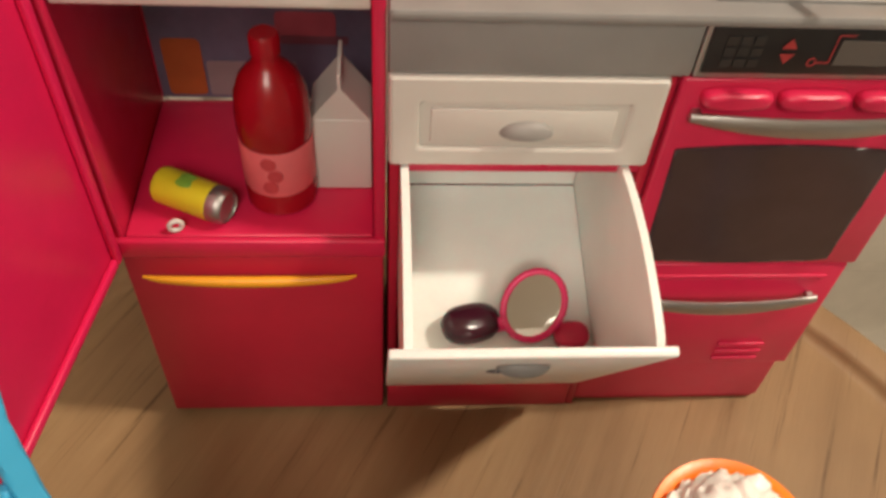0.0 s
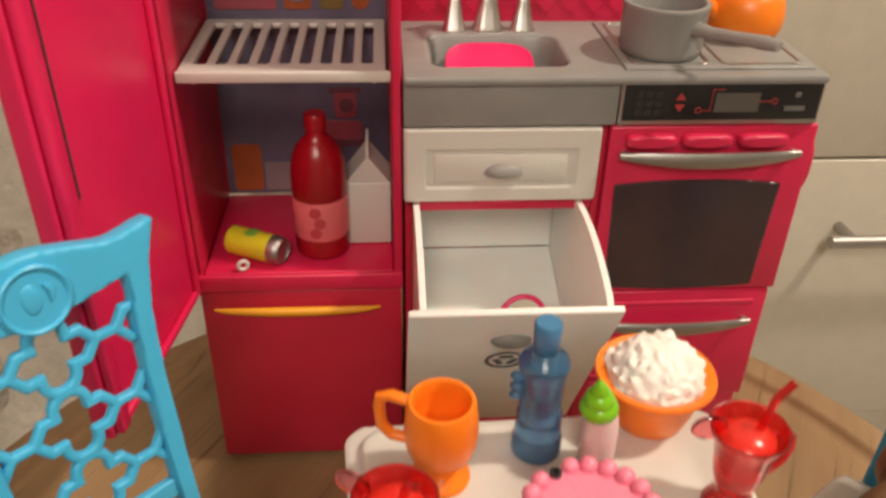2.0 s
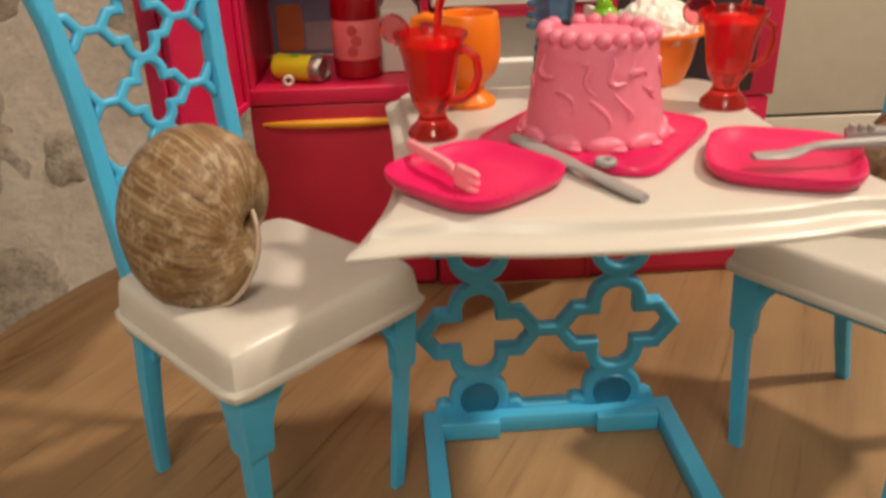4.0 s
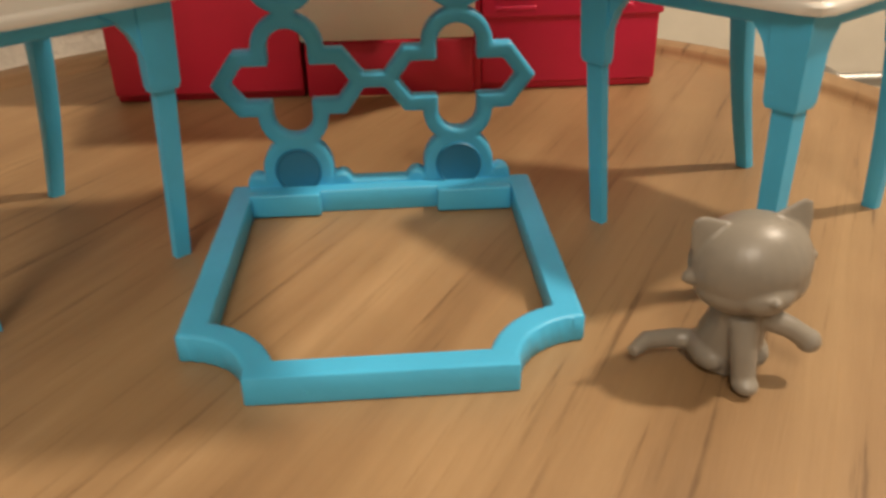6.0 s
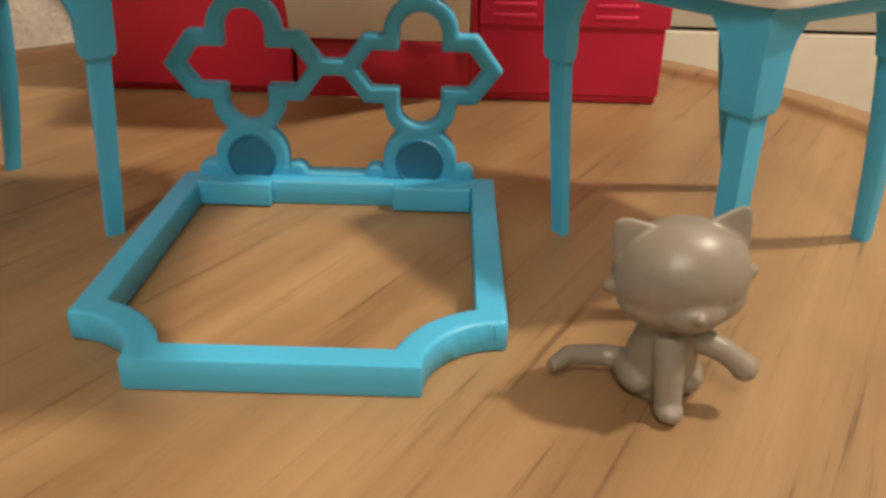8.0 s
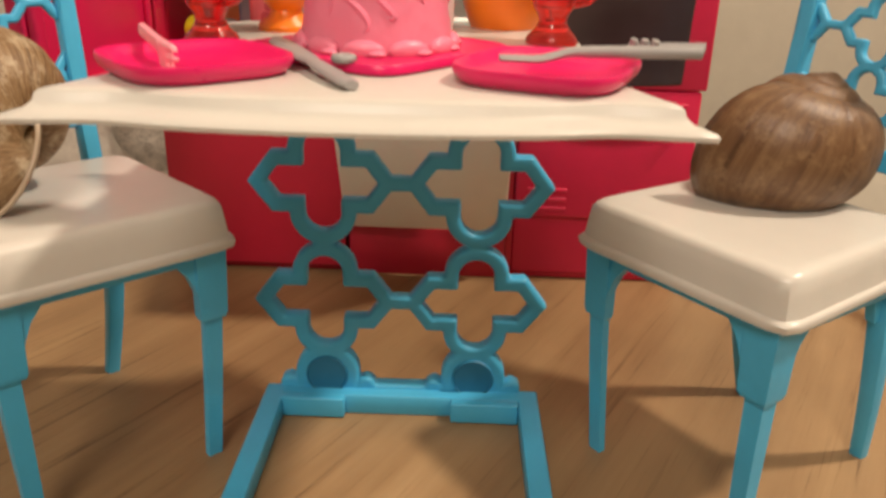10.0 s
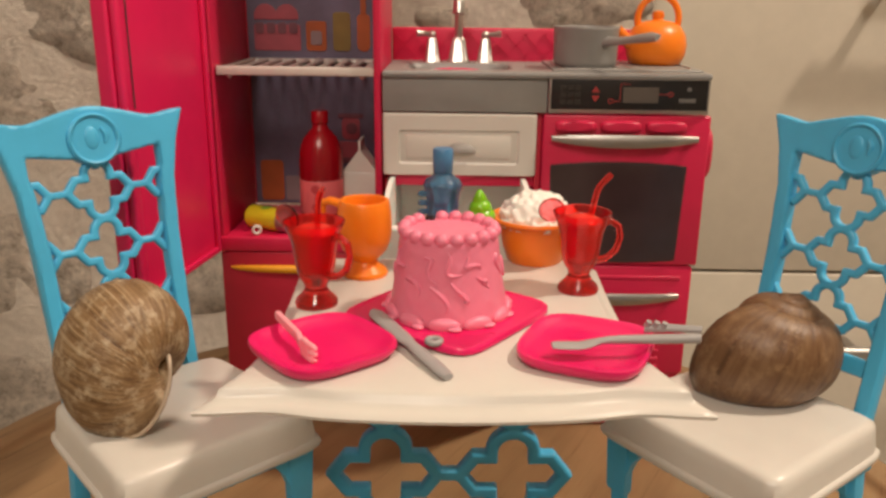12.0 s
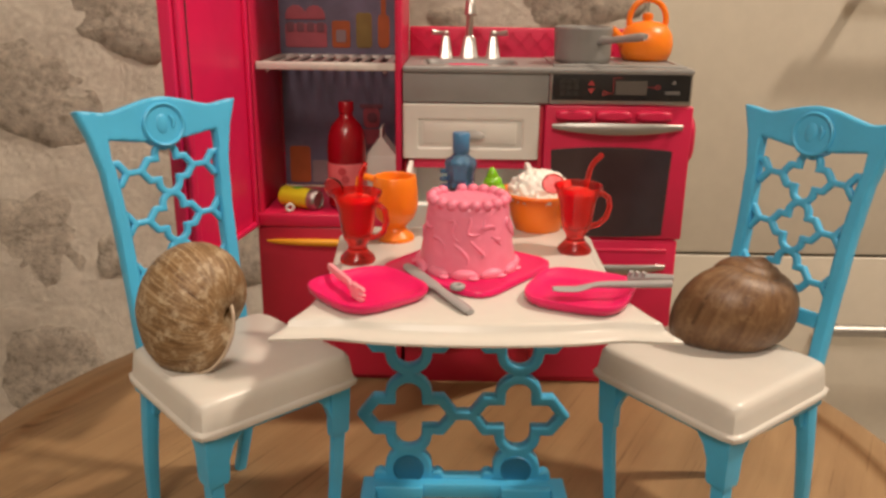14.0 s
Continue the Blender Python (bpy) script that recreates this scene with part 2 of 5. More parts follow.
# ---- mesh building ----
class Shape:
    """Collects vertices and faces of one mesh."""

    def __init__(self):
        self.v, self.f, self.s = [], [], []

    def add(self, verts, faces, smooth=True, m=None):
        n = len(self.v)
        self.v += [tuple(m @ Vector(p)) if m is not None else tuple(p) for p in verts]
        self.f += [tuple(i + n for i in f) for f in faces]
        self.s += [smooth] * len(faces)
        return self

    def box(self, x0, x1, y0, y1, z0, z1, bevel=0.0006, seg=2, m=None):
        bm = bmesh.new()
        bmesh.ops.create_cube(bm, size=1.0)
        for q in bm.verts:
            q.co = Vector(((x0 + x1) / 2 + q.co.x * (x1 - x0), (y0 + y1) / 2 + q.co.y * (y1 - y0), (z0 + z1) / 2 + q.co.z * (z1 - z0)))
        if bevel:
            b = min(bevel, 0.45 * min(x1 - x0, y1 - y0, z1 - z0))
            bmesh.ops.bevel(bm, geom=bm.edges[:], offset=b, segments=seg, affect="EDGES", profile=0.5)
        bm.verts.index_update()
        self.add([q.co[:] for q in bm.verts], [[q.index for q in f.verts] for f in bm.faces], False, m)
        bm.free()
        return self

    def loft(self, rings, cap0=True, cap1=True, smooth=True, m=None, close=True):
        n = len(rings[0])
        verts = [p for r in rings for p in r]
        faces = []
        for k in range(len(rings) - 1):
            for i in range(n if close else n - 1):
                j = (i + 1) % n
                faces.append((k * n + i, k * n + j, (k + 1) * n + j, (k + 1) * n + i))
        if cap0:
            faces.append(tuple(reversed(range(n))))
        if cap1:
            faces.append(tuple((len(rings) - 1) * n + i for i in range(n)))
        return self.add(verts, faces, smooth, m)

    def lathe(self, profile, n=32, m=None, cap0=True, cap1=True):
        rings = [[(r * math.cos(2 * math.pi * i / n), r * math.sin(2 * math.pi * i / n), z) for i in range(n)] for r, z in profile]
        return self.loft(rings, cap0, cap1, True, m)

    def tube(self, pts, radius, n=10, m=None, flat=1.0):
        """A round bar along pts; radius is one number or one for each point."""
        pts = [Vector(p) for p in pts]
        rad = radius if isinstance(radius, (list, tuple)) else [radius] * len(pts)
        rings, side = [], None
        for i, p in enumerate(pts):
            d = (pts[min(i + 1, len(pts) - 1)] - pts[max(i - 1, 0)]).normalized()
            if side is None:
                side = d.orthogonal().normalized()
            side = (side - d * side.dot(d)).normalized()
            up = d.cross(side)
            rings.append([tuple(p + (side * math.cos(2 * math.pi * k / n) + up * math.sin(2 * math.pi * k / n) * flat) * rad[i]) for k in range(n)])
        return self.loft(rings, True, True, True, m)

    def ball(self, c, r, n=14, m=None, squash=(1, 1, 1)):
        prof = [(max(1e-5, math.sin(math.pi * k / n)), -math.cos(math.pi * k / n)) for k in range(n + 1)]
        mm = Matrix.Translation(c) @ Matrix.Diagonal((r * squash[0], r * squash[1], r * squash[2], 1))
        return self.lathe(prof, n + 4, (m @ mm) if m is not None else mm, False, False)

    def plate(self, sdf, x0, x1, y0, y1, step, thick, rnd=0.0006, m=None):
        """A plate whose outline and holes are where sdf(x, y) is 0, inside negative; its rims are rounded."""
        nx, ny = int((x1 - x0) / step) + 1, int((y1 - y0) / step) + 1
        gx, gy = np.meshgrid(x0 + step * np.arange(nx), y0 + step * np.arange(ny), indexing="ij")
        d = sdf(gx, gy)
        d = np.where(np.abs(d) < 1e-9, 1e-9, d)
        top, verts, faces, rim = {}, [], [], []

        def height(depth):
            k = min(depth / rnd, 1.0)
            return thick / 2 - rnd * (1 - math.sqrt(max(0.0, 1 - (1 - k) ** 2)))

        def vert(key, x, y, depth):
            if key not in top:
                h = height(depth)
                top[key] = len(verts)
                verts.append((x, y, h))
                verts.append((x, y, -h))
            return top[key]

        def cross(i0, j0, i1, j1):
            a, b = d[i0, j0], d[i1, j1]
            k = a / (a - b)
            return vert(("e", min(i0, i1), min(j0, j1), i0 == i1), gx[i0, j0] + k * (gx[i1, j1] - gx[i0, j0]), gy[i0, j0] + k * (gy[i1, j1] - gy[i0, j0]), 0.0)

        for i in range(nx - 1):
            for j in range(ny - 1):
                quad = [(i, j), (i + 1, j), (i + 1, j + 1), (i, j + 1)]
                ins = [d[q] < 0 for q in quad]
                if not any(ins):
                    continue
                poly, marks = [], []
                for k in range(4):
                    q, w = quad[k], quad[(k + 1) % 4]
                    if ins[k]:
                        poly.append(vert(("c", *q), gx[q], gy[q], -d[q]))
                        marks.append(0)
                    if ins[k] != ins[(k + 1) % 4]:
                        poly.append(cross(*q, *w))
                        marks.append(1 if ins[k] else 2)
                faces.append(tuple(poly))
                faces.append(tuple(p + 1 for p in reversed(poly)))
                for k in range(len(poly)):
                    if marks[k] == 1 and marks[(k + 1) % len(poly)] == 2:
                        a, b = poly[k], poly[(k + 1) % len(poly)]
                        faces.append((a, a + 1, b + 1, b))
        return self.add(verts, faces, True, m)


def mesh_of(name, shape, material):
    me = bpy.data.meshes.new(name)
    me.from_pydata(shape.v, [], shape.f)
    me.polygons.foreach_set("use_smooth", shape.s)
    me.materials.append(material)
    me.update()
    bm = bmesh.new()
    bm.from_mesh(me)
    bmesh.ops.recalc_face_normals(bm, faces=bm.faces[:])
    bm.to_mesh(me)
    bm.free()
    me.set_sharp_from_angle(angle=radians(48))
    return me


def part(name, shape, material, parent=None, label="", at=None):
    ob = new(name, mesh_of(name, shape, material))
    if parent is not None:
        ob.parent = parent
    if at is not None:
        ob.matrix_basis = at
    if label:
        ob["label"] = label
    return ob


def thing(name, m, label, category, group="", kind=""):
    ob = new(name)
    ob.empty_display_size = 0.01
    ob.matrix_basis = m
    return tagged(ob, label, category, group, kind)


def whole(name, shape, material, label, category, at=None, group="", kind=""):
    return tagged(part(name, shape, material, None, "", at), label, category, group, kind)


def ring(n, a, b, p, z, rot=0.0, cx=0.0, cy=0.0):
    """A closed outline between an ellipse (p = 2) and a rectangle (p large)."""
    out = []
    for i in range(n):
        t = 2 * math.pi * i / n
        c, s = math.cos(t), math.sin(t)
        k = (abs(c) ** p + abs(s) ** p) ** (-1 / p)
        x, y = a * k * c, b * k * s
        out.append((cx + x * math.cos(rot) - y * math.sin(rot), cy + x * math.sin(rot) + y * math.cos(rot), z))
    return out


def sd_box(x, y, cx, cy, hx, hy, r=0.0):
    qx, qy = np.abs(x - cx) - hx + r, np.abs(y - cy) - hy + r
    return np.hypot(np.maximum(qx, 0), np.maximum(qy, 0)) + np.minimum(np.maximum(qx, qy), 0) - r


def sd_disc(x, y, cx, cy, r):
    return np.hypot(x - cx, y - cy) - r


def sd_quatrefoil(x, y, hw, hh, a, b):
    """An opening with two round arms up and down and two pointed arms at the sides."""
    x, y = np.abs(x), np.abs(y)
    up = np.hypot(x, np.maximum(y - (hh - a), 0)) - a
    side = np.maximum(y - b, (x + 0.75 * y - hw) / 1.25)
    return np.minimum(up, side)


UPRIGHT = pose(0, 0, 0, 90, 0, 0)   # a plate's x, y, front become x, z, -y


# ---- setting: the round table that all stands on, and the room round it ----
CX, CY = 0.020, -0.100      # middle of the round wooden top


def build_setting():
    R = 0.2065
    s = Shape().lathe([(0.0001, -0.022), (R + 0.008, -0.022), (R + 0.0165, -0.017), (R + 0.0185, -0.006), (R + 0.0180, 0.0015), (R + 0.0165, 0.0032), (R + 0.0140, 0.0038), (R + 0.0040, 0.0038), (R + 0.0024, 0.0034), (R + 0.0012, 0.0018), (R, 0.0004), (R - 0.0025, -0.0006), (R - 0.0050, 0.0), (0.12, 0.0), (0.0001, 0.0)], 160, None, False, False)
    top = whole("ground", s, WOOD, "round worn oak table top with a raised rim", "table top", pose(CX, CY, 0), kind="structure")
    leg = Shape().lathe([(0.075, -0.70), (0.07, -0.69), (0.03, -0.66), (0.025, -0.3), (0.04, -0.05), (0.05, -0.0225)], 32)
    part("pedestal", leg, WOOD, top)

    fl = Shape().box(-2.2, 2.2, -2.8, 1.0, -0.76, -0.70, 0)
    whole("floor", fl, FLOOR_TILE, "pale smooth kitchen floor under the table", "floor", kind="structure")
    # Ceiling and plaster walls are added round the set to bounce fill light.
    ce = Shape().box(-2.2, 2.2, -2.8, 1.0, 1.75, 1.82, 0)
    whole("ceiling", ce, PLASTER, "plain warm white plaster ceiling added to bounce light", "ceiling", kind="structure")
    for name, b in (("wall_west", (-2.2, -2.12, -2.8, 1.0)), ("wall_east", (2.12, 2.2, -2.8, 1.0)), ("wall_south", (-2.12, 2.12, -2.8, -2.72)), ("wall_north", (-2.12, 2.12, 0.92, 1.0))):
        whole(name, Shape().box(*b, -0.70, 1.75, 0), PLASTER, "plain warm white plaster wall added to bounce light", "wall", kind="structure")


build_setting()

WALL = pose(0.168, 0.2185, 0, 0, 0, 12.4)     # near end of the stone wall; it runs off along its own -x


def stone_blob(rnd, rx, rz, proud):
    """One rubble stone: an uneven outline, a rough domed face."""
    n, k = 30, 7
    seed = Vector((rnd.uniform(0, 90), rnd.uniform(0, 90), 3))
    rings = []
    for j in range(k):
        q = 1 - (j / (k - 1)) ** 1.5
        row = []
        for i in range(n):
            t = 2 * math.pi * i / n
            c, s = math.cos(t), math.sin(t)
            w = 1 + 0.27 * noise.noise(seed + Vector((c * 1.3, s * 1.3, 0))) + 0.10 * noise.noise(seed * 2 + Vector((c * 4, s * 4, 0)))
            sq = (abs(c) ** 3.2 + abs(s) ** 3.2) ** (-1 / 3.2)
            x, z = rx * w * sq * c * max(q, 0.02), rz * w * sq * s * max(q, 0.02)
            h = proud * (1 - q ** 4) + 0.35 * proud * noise.noise(seed + Vector((x * 45, z * 45, 9))) * (1 - q ** 3) if j else -0.006
            h += 0.30 * proud * noise.noise(seed + Vector((x * 130, z * 130, 4))) if j else 0
            row.append((x, -h, z))
        rings.append(row)
    return Shape().loft(rings, False, True)


def build_stone_wall():
    rnd = random.Random(5)
    bm = Shape().box(-1.6, 0.0, 0.0, 0.12, -0.70, 1.75, 0)
    # uneven lime face in front of the core
    nx, nz = 150, 110
    verts, faces = [], []
    for i in range(nx + 1):
        for j in range(nz + 1):
            x, z = -1.0 + i / nx, -0.25 + 0.75 * j / nz
            edge = min(1, i / 4, (nx - i) / 4, j / 4, (nz - j) / 4)
            h = edge * (0.005 + 0.004 * noise.noise(Vector((x * 14, z * 14, 1))) + 0.0018 * noise.noise(Vector((x * 60, z * 60, 5))))
            verts.append((x, -h, z))
    for i in range(nx):
        for j in range(nz):
            a = i * (nz + 1) + j
            faces.append((a, a + nz + 1, a + nz + 2, a + 1))
    bm.add(verts, faces, True)
    wall = whole("wall_stone", bm, MORTAR, "old rubble stone wall with wide pale lime joints", "wall", WALL, kind="structure")
    spots = STONES
    for x, z, rx, rz, a in spots:
        part("stone", stone_blob(rnd, rx, rz, rnd.uniform(0.0035, 0.007)), STONE, wall, at=pose(x, -0.003, z, 0, a, 0))


STONES = [(-0.4229, 0.142, 0.047, 0.033, 24), (-0.37, 0.1885, 0.036, 0.024, 20), (-0.444, 0.0431, 0.036, 0.041, 0), (-0.444, -0.0559, 0.038, 0.036, 8), (-0.393, 0.029, 0.012, 0.019, 0),
          (-0.06, 0.2093, 0.056, 0.025, -4), (-0.1444, 0.19, 0.024, 0.013, 0), (-0.18, 0.224, 0.02, 0.014, 0), (-0.47, -0.129, 0.032, 0.02, 0), (-0.506, 0.2, 0.034, 0.03, 20),
          (-0.523, 0.105, 0.03, 0.04, 0), (-0.52, -0.01, 0.03, 0.036, 0), (-0.33, 0.11, 0.03, 0.036, 0), (-0.31, 0.03, 0.035, 0.03, 0), (-0.35, -0.115, 0.05, 0.03, 0),
          (-0.27, -0.05, 0.04, 0.04, 0), (-0.24, 0.05, 0.03, 0.04, 0), (-0.235, 0.215, 0.036, 0.03, 0), (-0.145, 0.13, 0.045, 0.036, 0), (-0.045, 0.13, 0.04, 0.04, 0),
          (-0.6, 0.2, 0.04, 0.05, 0), (-0.6, 0.09, 0.035, 0.05, 0), (-0.6, -0.03, 0.04, 0.05, 0), (-0.3, 0.275, 0.055, 0.024, 0), (-0.44, 0.252, 0.06, 0.03, 8),
          (-0.105, 0.3, 0.08, 0.026, 0)]


build_stone_wall()


def build_tall_cabinet():
    """Real furniture behind: drawers with bar handles over a plinth."""
    cab = thing("kitchen_cabinet", pose(0.2, 0.36, -0.70), "pale grey lacquered kitchen cabinet with steel bar handles", "cabinet")
    part("body", Shape().box(0.0, 1.3, 0.02, 0.55, 0.362, 2.2, 0.001), GROOVE, cab)
    part("plinth", Shape().box(0.0, 1.3, 0.05, 0.5, 0.0, 0.326, 0.001), PAINT, cab)
    part("ledge", Shape().box(0.0, 1.3, 0.018, 0.55, 0.328, 0.361, 0.002), PAINT, cab)
    for z0, z1, hz, hx in ((0.364, 0.6635, 0.597, 0.184), (0.6665, 0.985, 0.917, 0.168), (0.988, 1.31, 1.24, 0.192), (1.313, 2.2, 1.45, 0.184)):
        d = part("drawer_front", Shape().box(0.0, 1.3, 0.0, 0.019, z0, z1, 0.0015), PAINT, cab)
        bar = Shape().tube([(hx, -0.028, hz), (hx + 0.416, -0.028, hz)], 0.006, 12)
        bar.tube([(hx + 0.021, 0.0, hz), (hx + 0.021, -0.028, hz)], 0.005, 10)
        bar.tube([(hx + 0.395, 0.0, hz), (hx + 0.395, -0.028, hz)], 0.005, 10)
        part("bar_handle", bar, SILVER, d, "brushed steel bar handle")


build_tall_cabinet()


# ---- toy refrigerator ----
def build_fridge():
    fr = thing("toy_refrigerator", pose(-0.0795, 0, 0) @ Matrix.Diagonal((0.957, 1, 1, 1)), "crimson plastic toy refrigerator with its door wide open", "toy refrigerator")
    W, D, H = 0.0821, 0.066, 0.305
    part("side_panel", Shape().box(0.0, 0.0035, 0.0, D, 0.094, H - 0.004, 0.0008), PINK, fr)
    part("side_panel", Shape().box(W - 0.0035, W, 0.0, D, 0.094, H - 0.004, 0.0008), PINK, fr)
    part("top_panel", Shape().box(-0.0005, W + 0.0005, 0.0, D, H - 0.0039, H, 0.0008), PINK, fr)
    part("back_panel", Shape().box(0.0036, W - 0.0036, D - 0.002, D, 0.0985, H - 0.004, 0), PINK_SHADED, fr)
    part("deck", Shape().box(0.0036, W - 0.0036, 0.001, D - 0.0021, 0.0935, 0.0978, 0.001), PINK, fr)
    part("base", Shape().box(0.0008, W - 0.0008, 0.0035, D, 0.0, 0.0935, 0.0008), PINK_SHADED, fr)
    dr = part("freezer_drawer", Shape().box(0.0012, W - 0.0006, -0.0005, 0.0034, 0.0035, 0.0905, 0.0009), PINK_SHADED, fr)
    n = 24
    rings = []
    for k in range(n + 1):
        x = 0.0065 + 0.0665 * k / n
        q = math.sin(math.pi * k / n) ** 0.35 if 0 < k < n else 0.25
        rings.append([(x, -0.0015 - 0.0030 * q + 0.0016 * q * math.cos(a), 0.0832 + 0.0020 * q * math.sin(a)) for a in [2 * math.pi * i / 10 for i in range(10)]])
    part("drawer_handle", Shape().loft(rings), YELLOW, dr, "long yellow drawer handle")
    part("lip", Shape().box(0.0, W, -0.0016, 0.0009, 0.0908, 0.0980, 0.0009), PINK, fr)

    # slatted shelf
    def shelf(x, y):
        d = sd_box(x, y, 0.0405, 0.033, 0.0362, 0.0300, 0.001)
        for k in range(9):
            d = np.maximum(d, -sd_box(x, y, 0.0110 + 0.0074 * k, 0.0345, 0.0021, 0.0225, 0.001))
        return d
    sh = part("shelf", Shape().plate(shelf, 0.003, 0.0785, 0.0015, 0.0645, 0.0007, 0.0022, 0.0005, pose(0, 0, 0.1752)), WHITE, fr, "white slatted plastic shelf")
    part("shelf_rim", Shape().box(0.0042, W - 0.0036, 0.0018, 0.0036, 0.1728, 0.1768, 0.0006), WHITE, sh)
    for x in (0.0095, 0.0725):
        part("peg", Shape().ball((x, 0.006, 0.1722), 0.0012, 8), WHITE, sh)

    # printed card on the inner back
    y = D - 0.0026
    card = part("printed_card", Shape().box(0.0045, W - 0.0045, y, y + 0.0005, 0.0990, H - 0.008, 0), CARD_BLUE, fr, "printed blue card of food and bottles")

    def flat(name, x0, x1, z0, z1, mat, r=0.001, lift=0.0):
        part(name, Shape().plate(lambda a, b: sd_box(a, b, (x0 + x1) / 2, (z0 + z1) / 2, (x1 - x0) / 2, (z1 - z0) / 2, r), x0 - 0.001, x1 + 0.001, z0 - 0.001, z1 + 0.001, 0.0007, 0.0003, 0.00005, pose(0, y - 0.0004 - lift, 0) @ UPRIGHT), mat, card)
    flat("printed_juice", 0.0075, 0.0205, 0.1005, 0.1225, CARD_ORANGE, 0.002)
    flat("printed_tray", 0.0215, 0.052, 0.1005, 0.114, CARD_PALE)
    flat("printed_packet", 0.046, 0.066, 0.122, 0.133, CARD_PINK, 0.002)
    flat("printed_packet", 0.054, 0.064, 0.134, 0.146, CARD_PINK, 0.003)
    flat("printed_band", 0.047, 0.070, 0.1215, 0.1245, CARD_DARK, 0.0008, lift=0.0005)
    flat("printed_band", 0.052, 0.066, 0.1455, 0.148, CARD_DARK, 0.0008, lift=0.0005)
    flat("printed_spot", 0.0565, 0.0625, 0.137, 0.143, CARD_DARK, 0.0025, lift=0.0005)
    flat("printed_carton", 0.008, 0.033, 0.180, 0.193, CARD_PINK, 0.001)
    for k in range(4):
        flat("printed_spot", 0.009 + 0.006 * k, 0.0135 + 0.006 * k, 0.1885, 0.194, CARD_DARK, 0.001, lift=0.0005)
    for k in range(2):
        part("printed_dome", Shape().plate(lambda a, b: np.maximum(sd_disc(a, b, 0.0145 + 0.0115 * k, 0.197, 0.0062), 0.1955 - b), 0.005, 0.036, 0.19, 0.206, 0.0007, 0.0003, 0.00005, pose(0, y - 0.0004, 0) @ UPRIGHT), CARD_PINK, card)
    flat("printed_jar", 0.036, 0.047, 0.180, 0.195, CARD_ORANGE, 0.0015)
    flat("printed_label", 0.0385, 0.0445, 0.183, 0.190, CARD_PALE, 0.001, lift=0.0005)
    flat("printed_jar", 0.0505, 0.060, 0.180, 0.1995, CARD_OLIVE, 0.002)
    flat("printed_bottle", 0.0635, 0.0705, 0.180, 0.199, CARD_ORANGE, 0.003)
    flat("printed_neck", 0.0655, 0.0685, 0.1985, 0.208, CARD_ORANGE, 0.001, lift=0.0005)
    flat("printed_banner", 0.008, 0.070, 0.222, 0.262, CARD_PALE, 0.003)

    # door, swung a little past square
    door = part("door", Shape().box(0.0, 0.0770, -0.0068, 0.0, 0.0895, H, 0.0014, 3), DOOR_PINK_LIT, fr, "wide open crimson fridge door", pose(0.0005, -0.0005, 0, 0, 0, -98.5))
    rim = Shape()
    rim.box(0.001, 0.004, 0.0, 0.0022, 0.091, H - 0.002, 0.0007)
    rim.box(0.0700, 0.0758, 0.0, 0.0032, 0.091, H - 0.002, 0.0012)
    rim.box(0.0041, 0.0699, 0.0, 0.0022, 0.091, 0.0942, 0.0007)
    rim.box(0.0041, 0.0699, 0.0, 0.0022, H - 0.006, H - 0.002, 0.0007)
    part("door_rim", rim, DOOR_PINK_LIT, door)
    part("slot", Shape().box(0.0640, 0.0647, 0.0001, 0.0004, 0.166, 0.285, 0), GROOVE, door)


build_fridge()


